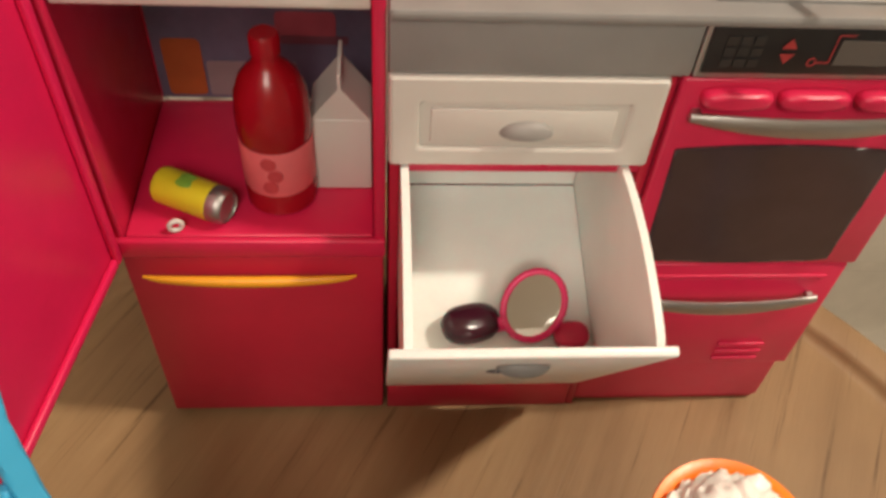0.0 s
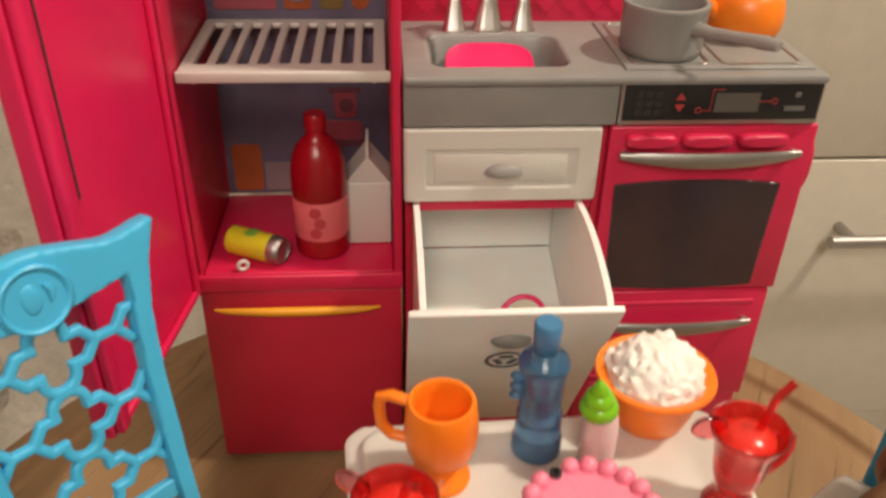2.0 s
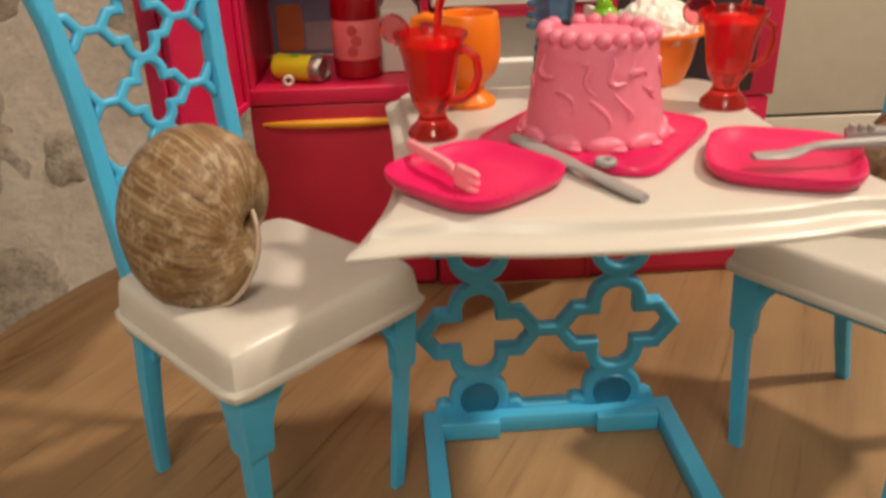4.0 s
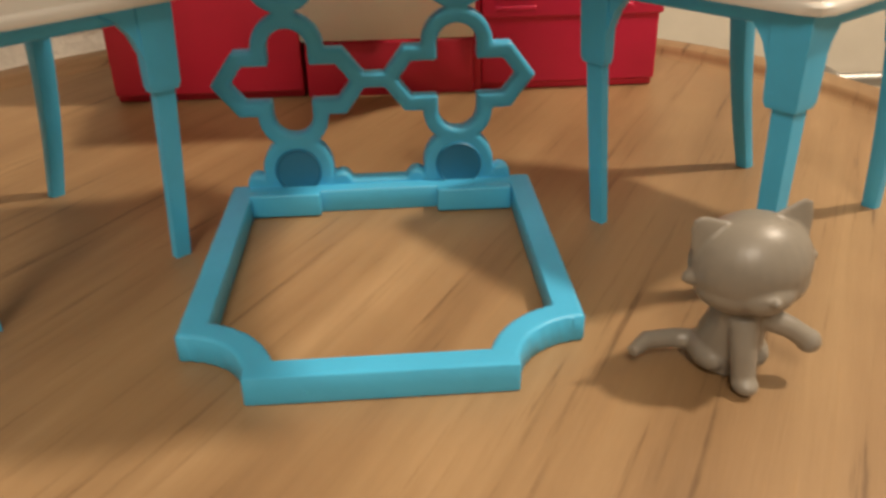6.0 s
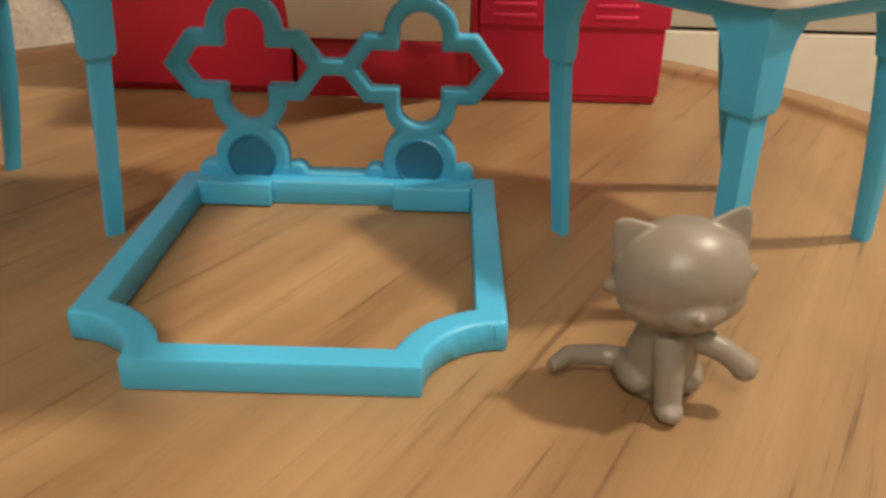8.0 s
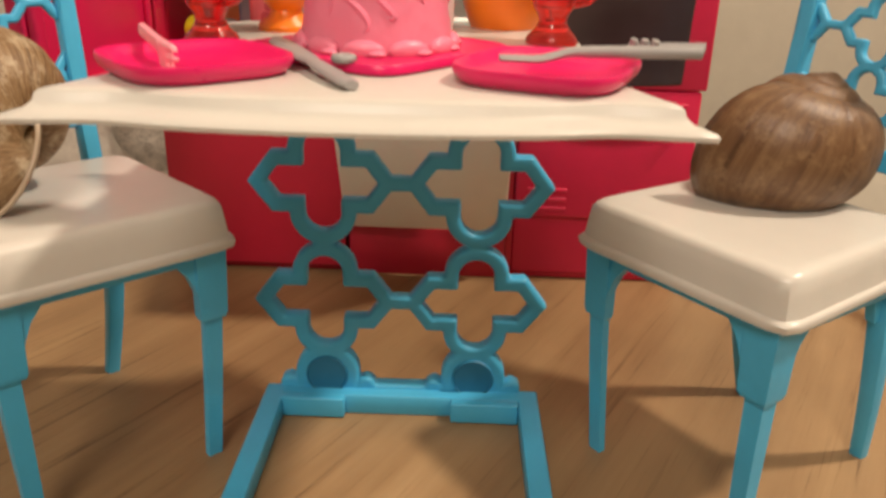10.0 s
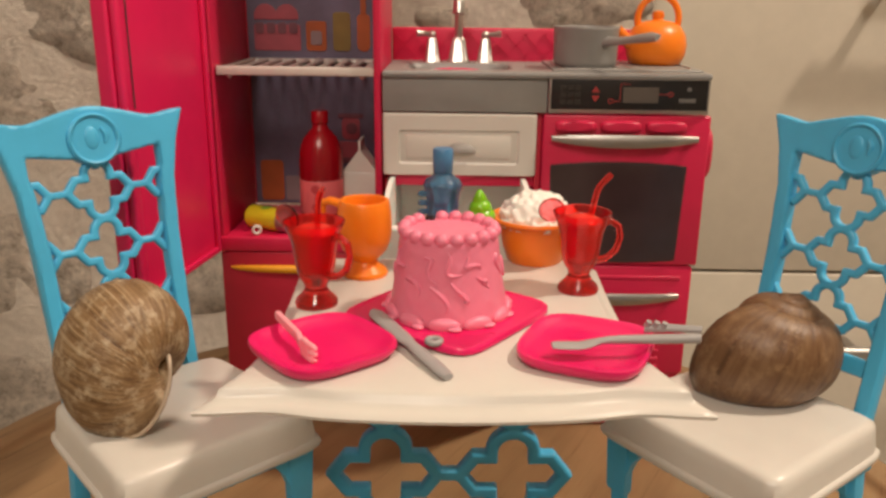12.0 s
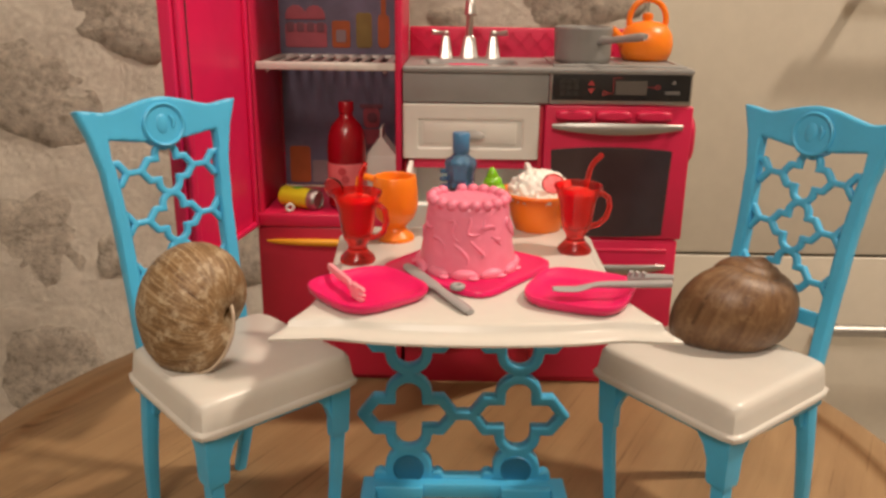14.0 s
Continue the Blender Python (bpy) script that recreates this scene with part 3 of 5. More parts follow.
# ---- toy sink and oven unit ----
def build_unit():
    un = thing("toy_kitchen_unit", Matrix.Diagonal((0.98, 1, 1, 1)), "crimson toy kitchen unit with grey sink counter and oven", "toy kitchen")
    # carcass round the open bin
    part("side_panel", Shape().box(0.0, 0.0030, 0.0035, 0.062, 0.0, 0.158, 0.0006), PINK_SHADED, un)
    part("divider", Shape().box(0.0705, 0.0735, 0.0015, 0.062, 0.0, 0.158, 0.0006), PINK_SHADED, un)
    part("back_panel", Shape().box(0.0031, 0.0704, 0.060, 0.062, 0.0, 0.158, 0), PINK_SHADED, un)
    part("plinth", Shape().box(0.0, 0.0705, 0.0012, 0.060, 0.0, 0.0225, 0.0008), PINK_SHADED, un)
    part("rail", Shape().box(0.0031, 0.0704, 0.0012, 0.004, 0.1235, 0.1288, 0.0005), PINK, un)
    part("oven_body", Shape().box(0.0736, 0.1482, 0.0025, 0.062, 0.003, 0.158, 0.001), PINK, un)
    part("skirt", Shape().box(0.0725, 0.1474, 0.0035, 0.062, 0.0, 0.030, 0.001), PINK_SHADED, un)
    part("ear", Shape().loft([ring(24, 0.012, 0.0125, 3, z) for z in (0.0, 0.0022)] + [ring(24, 0.0105, 0.0110, 3, 0.0035)], m=pose(0.1500, 0.0125, 0.1395, 90, 0, 90)), PINK, un)

    # counter with sink hole
    def slab(x, y):
        d = sd_box(x, y, 0.0742, 0.0292, 0.0748, 0.0322, 0.0014)
        return np.maximum(d, -sd_box(x, y, 0.0345, 0.0255, 0.0245, 0.0172, 0.006))
    co = part("counter", Shape().plate(slab, -0.002, 0.151, -0.0045, 0.063, 0.001, 0.003, 0.0010, pose(0, 0, 0.1746)), GREY, un, "grey plastic counter with a sink")
    part("apron", Shape().box(-0.0004, 0.0752, -0.0012, 0.0005, 0.1578, 0.1742, 0.0008), GREY, co)
    part("apron", Shape().box(0.0754, 0.1486, -0.0016, 0.0006, 0.1578, 0.1742, 0.0008), SILVER, co)
    basin = Shape()
    rings = []
    for z, k in ((0.1752, 0.0002), (0.1742, -0.0004), (0.168, -0.0015), (0.1635, -0.003), (0.1620, -0.006)):
        rings.append(ring(48, 0.0245 + k, 0.0172 + k, 5, z, 0, 0.0345, 0.0255))
    basin.loft(rings, False, True)
    part("sink", basin, GREY, co)
    hob = Shape()
    hob.box(0.0775, 0.1462, 0.0035, 0.0565, 0.1758, 0.1770, 0.0005)
    part("hob", hob, GREY, co)
    for x0, x1 in ((0.080, 0.1095), (0.1125, 0.1435)):
        part("burner_plate", Shape().plate(lambda a, b: np.abs(sd_box(a, b, (x0 + x1) / 2, 0.030, (x1 - x0) / 2 - 0.001, 0.023, 0.003)) - 0.0007, x0 - 0.001, x1 + 0.001, 0.004, 0.056, 0.0006, 0.0007, 0.0003, pose(0, 0, 0.1771)), SILVER, co)
    part("backsplash", Shape().box(-0.0004, 0.1475, 0.0600, 0.0640, 0.1580, 0.1925, 0.0010), PINK, un)
    bs = Shape()
    for k in range(15):
        for sgn in (1, -1):
            m = pose(0.006 + 0.0097 * k, 0.0599, 0.1842, 0, 45 * sgn, 0)
            bs.box(-0.0085, 0.0085, -0.0002, 0.0002, -0.0002, 0.0002, 0, m=m)
    part("tile_relief", bs, PINK, un)

    # tap and its two levers
    tap = part("tap", Shape().loft([ring(20, a, b, 6, z, 0, 0.0342, 0.0500) for a, b, z in ((0.0058, 0.0046, 0.1757), (0.0057, 0.0045, 0.1770), (0.0050, 0.0040, 0.1778), (0.0034, 0.0028, 0.1870), (0.0025, 0.0022, 0.1882))]), CHROME, un, "tall chrome tap")
    part("spout", Shape().tube([(0.0342, 0.050, 0.188), (0.0342, 0.050, 0.200), (0.0342, 0.0495, 0.207), (0.0342, 0.046, 0.2115), (0.0342, 0.040, 0.2125), (0.0342, 0.034, 0.209), (0.0342, 0.032, 0.2035), (0.0342, 0.0315, 0.200)], [0.0021, 0.0020, 0.0020, 0.0021, 0.0022, 0.0024, 0.0029, 0.0033], 14), CHROME, tap)
    for x, sgn in ((0.0208, -1), (0.0478, 1)):
        lv = part("tap_lever", Shape().loft([ring(20, a, a * 0.85, 5, z, 0, x, 0.0495) for a, z in ((0.0047, 0.1757), (0.0046, 0.1767), (0.0040, 0.1774), (0.0023, 0.1872), (0.0018, 0.1880))]), CHROME, un)
        part("lever_knob", Shape().ball((x, 0.0495, 0.1893), 0.0021, 10).tube([(x, 0.0495, 0.1895), (x + sgn * 0.004, 0.0485, 0.1898), (x + sgn * 0.0078, 0.0475, 0.1902)], [0.0011, 0.0013, 0.0017], 10), CHROME, lv)

    # control panel
    cp = part("control_panel", Shape().box(0.0766, 0.1474, -0.0024, -0.0012, 0.1600, 0.1738, 0.0003), BLACK, un, "black control panel with printed display")
    P = pose(0, -0.0026, 0) @ UPRIGHT
    disp = Shape().box(0.1090, 0.1250, 0.1632, 0.1700, -0.0001, 0.00025, 0, m=P)
    part("display", disp, plastic("display_grey", (0.10, 0.085, 0.075), 0.3), cp)
    key_grey = plastic("key_grey", (0.026, 0.023, 0.021), 0.35)
    for i in range(3):
        for j in range(3):
            part("key", Shape().box(0.0805 + 0.0034 * i, 0.0832 + 0.0034 * i, 0.1622 + 0.0031 * j, 0.1645 + 0.0031 * j, -0.0001, 0.0002, 0, m=P), key_grey, cp)
    red = plastic("print_red", (0.34, 0.035, 0.035), 0.4)
    arrows = Shape()
    arrows.add([(0.0945, 0.1676, 0.0002), (0.0985, 0.1676, 0.0002), (0.0965, 0.1705, 0.0002)], [(0, 1, 2)], False, P)
    arrows.add([(0.0945, 0.1662, 0.0002), (0.0985, 0.1662, 0.0002), (0.0965, 0.1633, 0.0002)], [(0, 2, 1)], False, P)
    part("arrow_keys", arrows, red, cp)
    line = Shape()
    line.plate(lambda a, b: np.abs(sd_disc(a, b, 0.1035, 0.1638, 0.0010)) - 0.0002, 0.102, 0.105, 0.162, 0.1655, 0.0001, 0.0002, 0.00005, P)
    line.plate(lambda a, b: np.abs(sd_disc(a, b, 0.1306, 0.1670, 0.0010)) - 0.0002, 0.129, 0.132, 0.1655, 0.1685, 0.0001, 0.0002, 0.00005, P)
    line.box(0.1045, 0.1078, 0.1636, 0.1639, 0, 0.0002, 0, m=P).box(0.1076, 0.1079, 0.1636, 0.1716, 0, 0.0002, 0, m=P).box(0.1079, 0.112, 0.1713, 0.1716, 0, 0.0002, 0, m=P)
    line.box(0.1250, 0.1298, 0.1668, 0.1671, 0, 0.0002, 0, m=P)
    part("printed_line", line, red, cp)
    part("button", Shape().box(0.1345, 0.1420, 0.1635, 0.1652, -0.0001, 0.0003, 0, m=P).box(0.1378, 0.1396, 0.1685, 0.1702, -0.0001, 0.0003, 0, m=P), plastic("button_grey", (0.16, 0.15, 0.14), 0.35), cp)

    # upper drawer front
    dr = part("drawer", Shape().box(-0.0004, 0.0709, -0.0012, 0.0015, 0.1288, 0.1572, 0.0007), WHITE, un, "closed white drawer front")
    fr = Shape().plate(lambda a, b: np.maximum(sd_box(a, b, 0.0352, 0.1430, 0.0353, 0.0140, 0.001), -sd_box(a, b, 0.0348, 0.1422, 0.0272, 0.0072, 0.0006)), -0.001, 0.0715, 0.128, 0.158, 0.0007, 0.0016, 0.0005, pose(0, -0.0014, 0) @ UPRIGHT)
    part("drawer_frame", fr, WHITE, dr)
    part("raised_panel", Shape().box(0.0105, 0.0590, -0.0020, -0.0011, 0.1368, 0.1478, 0.0007), WHITE, dr)

    def cup_pull(cx, cz, m=None):
        rings = []
        for k in range(9):
            a = math.pi / 2 * k / 8
            rings.append([(cx + 0.0072 * math.cos(a) * math.cos(t), -0.0018 - 0.0032 * math.sin(a), cz + 0.0042 * math.cos(a) * max(0.0, math.sin(t)) - 0.0002) for t in [2 * math.pi * i / 28 for i in range(28)]])
        return Shape().loft(rings, True, True, m=m)
    part("cup_handle", cup_pull(0.0358, 0.1402), PULL, dr, "silver half-moon handle")
    part("arc_stop", Shape().loft([ring(24, 0.0075, 0.0018, 2.5, z, 0, 0.0345, 0.0) for z in (0, 0.0022)], m=pose(0, 0.0012, 0.1288) @ UPRIGHT), PINK, un)

    # tilted-out recycling bin: hinge at its lower edge
    B = pose(0, -0.0030, 0.0250, 29.0, 0, 0)
    bn = part("tilt_bin", Shape().box(-0.0006, 0.0700, -0.0016, 0.0010, 0.0, 0.1075, 0.0007, m=B), BIN_WHITE, un, "white recycling bin tilted open")

    def cheek(x0):
        outline = [(-0.0265, 0.0685), (-0.0548, 0.1188)]
        for k in range(1, 11):
            a = math.radians(120.0 - 29.5 * k / 10)
            rr = 0.1085 - 0.0055 * k / 10
            outline.append((-0.003 + rr * math.cos(a), 0.025 + rr * math.sin(a)))
        outline += [(0.0355, 0.1240), (0.0365, 0.0850)]
        return Shape().loft([[(x0, y, z) for y, z in outline], [(x0 + 0.0022, y, z) for y, z in outline]], True, True, False)
    part("bin_side", cheek(0.0031), BIN_WHITE, bn)
    part("bin_side", cheek(0.0642), BIN_WHITE, bn)
    part("bin_floor", Shape().box(0.0054, 0.0641, 0.0, 0.0640, -0.0014, 0.0, 0.0004, m=pose(0, -0.0270, 0.0692, 15.6, 0, 0)), BIN_WHITE, bn)
    part("bin_back", Shape().box(0.0054, 0.0641, 0.0345, 0.0360, 0.0866, 0.1240, 0.0004), BIN_WHITE, bn)
    ink = plastic("print_slate", (0.11, 0.115, 0.15), 0.5)
    R = B @ pose(0.0350, -0.0018, 0.0690) @ UPRIGHT

    def emblem(a, b):
        d = np.abs(sd_disc(a, b, 0, 0, 0.0068)) - 0.0007
        for k in range(3):
            t = math.radians(90 + 120 * k)
            ca, sa = math.cos(t), math.sin(t)
            u, v = a * ca + b * sa, -a * sa + b * ca
            d = np.minimum(d, sd_box(u, v, 0.0030, 0.0, 0.0011, 0.0026, 0.0004))
        return np.maximum(d, -(np.hypot(a, b) - 0.0013))
    part("recycling_emblem", Shape().plate(emblem, -0.0085, 0.0085, -0.0085, 0.0085, 0.0003, 0.0003, 0.00008, R), ink, bn, "printed slate recycling emblem")
    part("cup_handle", cup_pull(0.0350, 0.0875, B @ pose(0, 0, 0)), PULL, bn)

    # oven
    ov = part("oven_door", Shape().box(0.0738, 0.1506, -0.0010, 0.0024, 0.0868, 0.1574, 0.0010), PINK, un, "crimson oven door with a dark window")

    def window(a, b):
        t = (a - 0.1095) / 0.032
        return np.maximum(np.maximum(np.abs(a - 0.1095) - (0.0300 + (b - 0.088) * 0.04), b - (0.1345 + 0.0018 * (1 - t * t))), (0.0895 - 0.0015 * (1 - t * t)) - b)
    part("oven_window", Shape().plate(window, 0.074, 0.145, 0.085, 0.140, 0.0008, 0.0010, 0.0003, pose(0, -0.0012, 0) @ UPRIGHT), OVEN_GLASS, ov)
    for x in (0.0885, 0.1090, 0.1298):
        part("knob", Shape().loft([ring(32, 0.0093 * k, 0.0025 * k, 3.6, z, 0, x, 0.1526) for k, z in ((1, 0.0), (1, 0.0024), (0.93, 0.0034), (0.75, 0.0040))], m=pose(0, -0.0010, 0) @ UPRIGHT), PINK, ov)

    def bar(x0, x1, z, sag, mm):
        rings = []
        for k in range(21):
            t = -1 + k / 10
            x = (x0 + x1) / 2 + t * (x1 - x0) / 2
            h = 0.0014 + sag * (1 - t * t)
            rings.append([(x, -0.0034 - 0.0034 * (1 - t * t) + 0.0012 * math.cos(q), z - 0.5 * sag * (1 - t * t) + h * math.sin(q)) for q in [2 * math.pi * i / 10 for i in range(10)]])
        s = Shape().loft(rings)
        for x in (x0 + 0.002, x1 - 0.002):
            s.box(x - 0.0012, x + 0.0012, -0.0034, -0.0008, z - 0.001, z + 0.001, 0.0003)
        return s
    part("oven_handle", bar(0.0775, 0.1448, 0.1472, 0.0017, 0), SILVER, ov, "bowed silver oven handle")
    lo = part("lower_drawer", Shape().box(0.0738, 0.1490, -0.0006, 0.0024, 0.0305, 0.0862, 0.0010), PINK, un)
    part("ridge", Shape().box(0.0765, 0.1435, -0.0014, -0.0005, 0.0795, 0.0815, 0.0005), PINK, lo)
    part("lower_handle", bar(0.0770, 0.1425, 0.0722, 0.0017, 0), SILVER, lo, "silver drawer handle")
    for k in range(3):
        for x in (0.079, 0.119):
            part("vent_rib", Shape().box(x, x + 0.017, -0.0014, -0.0005, 0.0335 + 0.0042 * k, 0.0354 + 0.0042 * k, 0.0005), PINK, lo)


build_unit()


# ---- blue chairs ----
def build_chair():
    ch = thing("toy_chair", pose(-0.0769, -0.1141, 0, 0, 0, 44.5), "sky blue plastic toy chair with white seat and pierced back", "toy chair", "chairs at the table")

    def half(h):
        return np.interp(h, [0, 0.03, 0.06, 0.08, 0.093, 0.1035, 0.11], [0.0238, 0.0240, 0.0247, 0.0262, 0.0290, 0.0328, 0.0345])

    def outer(x, h):
        top = 0.1030 + 0.0034 * np.exp(-(x / 0.012) ** 2) - 0.0012 * np.exp(-((np.abs(x) - 0.021) / 0.006) ** 2) + 0.0006 * (np.abs(x) / 0.033) ** 4
        return np.maximum(np.maximum(np.abs(x) - half(h), h - top), -h)

    def inner(x, h):
        return np.maximum(np.maximum(np.abs(x) - half(np.minimum(h, 0.085)) + 0.0052, h - (0.0905 - 0.0015 * np.cos(x * 110))), 0.002 - h)

    def lattice(x, h):
        q = np.full_like(x, 1.0)
        for r in range(6):
            for c in (-1, 0, 1):
                q = np.minimum(q, sd_quatrefoil(x - 0.0272 * c, h - (0.0785 - 0.0196 * r), 0.0091, 0.0083, 0.0030, 0.0028))
        d = np.abs(q - 0.0013) - 0.0013
        for r in range(6):
            for c in (-1, 1):
                d = np.minimum(d, sd_box(x, h, 0.0136 * c, 0.0785 - 0.0196 * r, 0.0034, 0.0012))
        d = np.minimum(d, sd_box(x, h, 0.0, 0.0885, 0.0012, 0.003))
        d = np.minimum(np.maximum(d, 0.0255 - h), sd_box(x, h, 0.0, 0.0252, 0.03, 0.0030))
        return np.maximum(np.maximum(d, inner(x, h) - 0.0006), -h)

    lean = pose(0, 0.0022, 0.0665, 80.5, 0, 0)
    part("back_frame", Shape().plate(lambda x, h: np.maximum(outer(x, h), -inner(x, h)), -0.035, 0.035, -0.001, 0.1085, 0.0008, 0.0062, 0.0009, lean), BLUE, ch)
    part("back_lattice", Shape().plate(lattice, -0.030, 0.030, -0.001, 0.095, 0.00055, 0.0030, 0.0007, lean), BLUE, ch)
    md = part("medallion", Shape().lathe([(0.0086, -0.0030), (0.0086, 0.0038), (0.0080, 0.0043), (0.0074, 0.0041), (0.0071, 0.0035), (0.0001, 0.0035)], 36, lean @ pose(0, 0.0955, 0), True, False), BLUE, ch)
    R = lean @ pose(0, 0.0955, 0.0011)
    bars = Shape().ball((-0.0008, 0.0004, 0.0022), 0.0040, 14, R, (0.62, 1.0, 0.22)).tube([(0.0026, 0.0034, 0.0024), (0.0040, 0.0014, 0.0024), (0.0034, -0.0016, 0.0024)], [0.0006, 0.0010, 0.0005], 8, R)
    part("relief", bars, BLUE, md)

    def seat_ring(z, k):
        out = []
        for x, y, _ in ring(72, 0.0318 + k, 0.0314 + k, 15, z):
            y -= 0.0314
            out.append((x * (1.0 + 0.085 * (-y / 0.0628 - 0.55)), y, z))
        return out
    st = [(0.0672, 0.0010), (0.0690, 0.0014), (0.0697, 0.0010), (0.0700, 0.0002), (0.0750, -0.0004), (0.0783, -0.0008), (0.0796, -0.0016), (0.0803, -0.0028), (0.0805, -0.0048)]
    part("seat", Shape().loft([seat_ring(z, k) for z, k in st]), WHITE, ch, "white moulded seat pad")
    part("seat_frame", Shape().box(-0.0300, 0.0300, -0.0590, -0.0030, 0.0630, 0.0671, 0.001), BLUE, ch)

    def leg(x0, y0, x1, y1, w0, w1):
        rings = []
        for k in range(9):
            t = k / 8
            w = w1 + (w0 - w1) * (1 - t)
            bow = 0.0012 * math.sin(math.pi * t)
            x, y = x0 + (x1 - x0) * t, y0 + (y1 - y0) * t ** 1.2
            rings.append(ring(16, w, w, 5, 0.0668 * (1 - t), 0, x + math.copysign(bow, x0), y))
        return Shape().loft(rings)
    def angle_leg(sx, rows):
        """A corner leg of angle section; rows: height, corner x and y, flange, wall."""
        rings = []
        for z, cx, cy, a, t in rows:
            rings.append([(sx * (cx - u), cy + v, z) for u, v in ((0, 0), (a, 0), (a, t), (t, t), (t, a), (0, a))])
        return Shape().loft(rings, smooth=False)
    for sx in (-1, 1):
        lg = part("leg", angle_leg(sx, [(0.0665, 0.0298, -0.0604, 0.0056, 0.0026), (0.030, 0.0284, -0.0580, 0.0049, 0.0025), (0.0, 0.0270, -0.0556, 0.0041, 0.0024)]), BLUE, ch)
        part("collar", angle_leg(sx, [(0.0666, 0.0306, -0.0612, 0.0090, 0.0036), (0.0478, 0.0301, -0.0604, 0.0080, 0.0034), (0.0462, 0.0297, -0.0599, 0.0070, 0.0030)]), BLUE, lg)
        for rot in (0, 90):
            curve = [(0.006, 0.0), (0.0175, 0.0), (0.0135, -0.0024), (0.0105, -0.0062), (0.0086, -0.0110), (0.0076, -0.0170), (0.006, -0.0170)]
            if rot:
                rings = [[(sx * (0.0303 - w), -0.0609 + u, 0.0665 + v) for u, v in curve] for w in (0.0004, 0.0034)]
            else:
                rings = [[(sx * (0.0303 - u), -0.0609 + w, 0.0665 + v) for u, v in curve] for w in (0.0004, 0.0034)]
            part("bracket", Shape().loft(rings, True, True, False), BLUE, lg)
        lb = part("leg", leg(sx * 0.0222, -0.0010, sx * 0.0208, 0.0120, 0.0034, 0.0022), BLUE, ch)
        g = Shape()
        curve = [(0.0, 0.0), (0.013, 0.0), (0.0085, -0.003), (0.005, -0.010), (0.003, -0.016), (0.0, -0.016)]
        g.loft([[(u, -0.0014, v) for u, v in curve], [(u, 0.0014, v) for u, v in curve]], True, True, False, pose(sx * 0.0222, -0.0010, 0.0665, 0, 0, -90))
        part("bracket", g, BLUE, lb)
    return ch


chair = build_chair()
copy_thing(chair, pose(0.1531, -0.1125, 0, 0, 0, -53.3))


# ---- dining table ----
TX, TOP = 0.0337, 0.1230


def table_outline(k, z):
    """Table edge, k inward: a wavy front, waisted sides, flared corners."""
    n = 40
    pts = []
    for i in range(n):                                   # front, west to east
        t = -1 + 2 * i / n
        pts.append((0.0586 * t, -0.2100 - 0.0030 * math.cos(math.pi * t / 2) ** 2 + 0.0018 * math.exp(-((abs(t) - 0.72) / 0.16) ** 2)))
    for i in range(n):                                   # east side, front to back
        t = i / n
        pts.append((0.0586 - 0.0102 * math.sin(min(1, t * 2.2) * math.pi / 2) ** 0.9 + 0.0016 * max(0, (t - 0.5) * 2) ** 2, -0.2100 + 0.1005 * t))
    for i in range(10):                                  # notched corner
        t = i / 10
        pts.append((0.0500 - 0.0045 * t, -0.1095 + 0.0062 * t ** 0.5))
    for i in range(n):
        t = 1 - 2 * i / n
        pts.append((0.0455 * t, -0.1033))
    for i in range(10):
        t = i / 10
        pts.append((-0.0455 - 0.0045 * t, -0.1033 - 0.0062 * (1 - (1 - t) ** 0.5)))
    for i in range(n):
        t = 1 - i / n
        pts.append((-(0.0586 - 0.0102 * math.sin(min(1, t * 2.2) * math.pi / 2) ** 0.9 + 0.0016 * max(0, (t - 0.5) * 2) ** 2), -0.2100 + 0.1005 * t))
    yc = -0.156
    c, q = math.cos(radians(1.3)), math.sin(radians(1.3))
    pts = [(c * x - q * (y + 0.21), q * x + c * (y + 0.21) - 0.21) for x, y in pts]
    return [(TX + x * (1 - k / 0.054), yc + (y - yc) * (1 - k / 0.054), z) for x, y in pts]


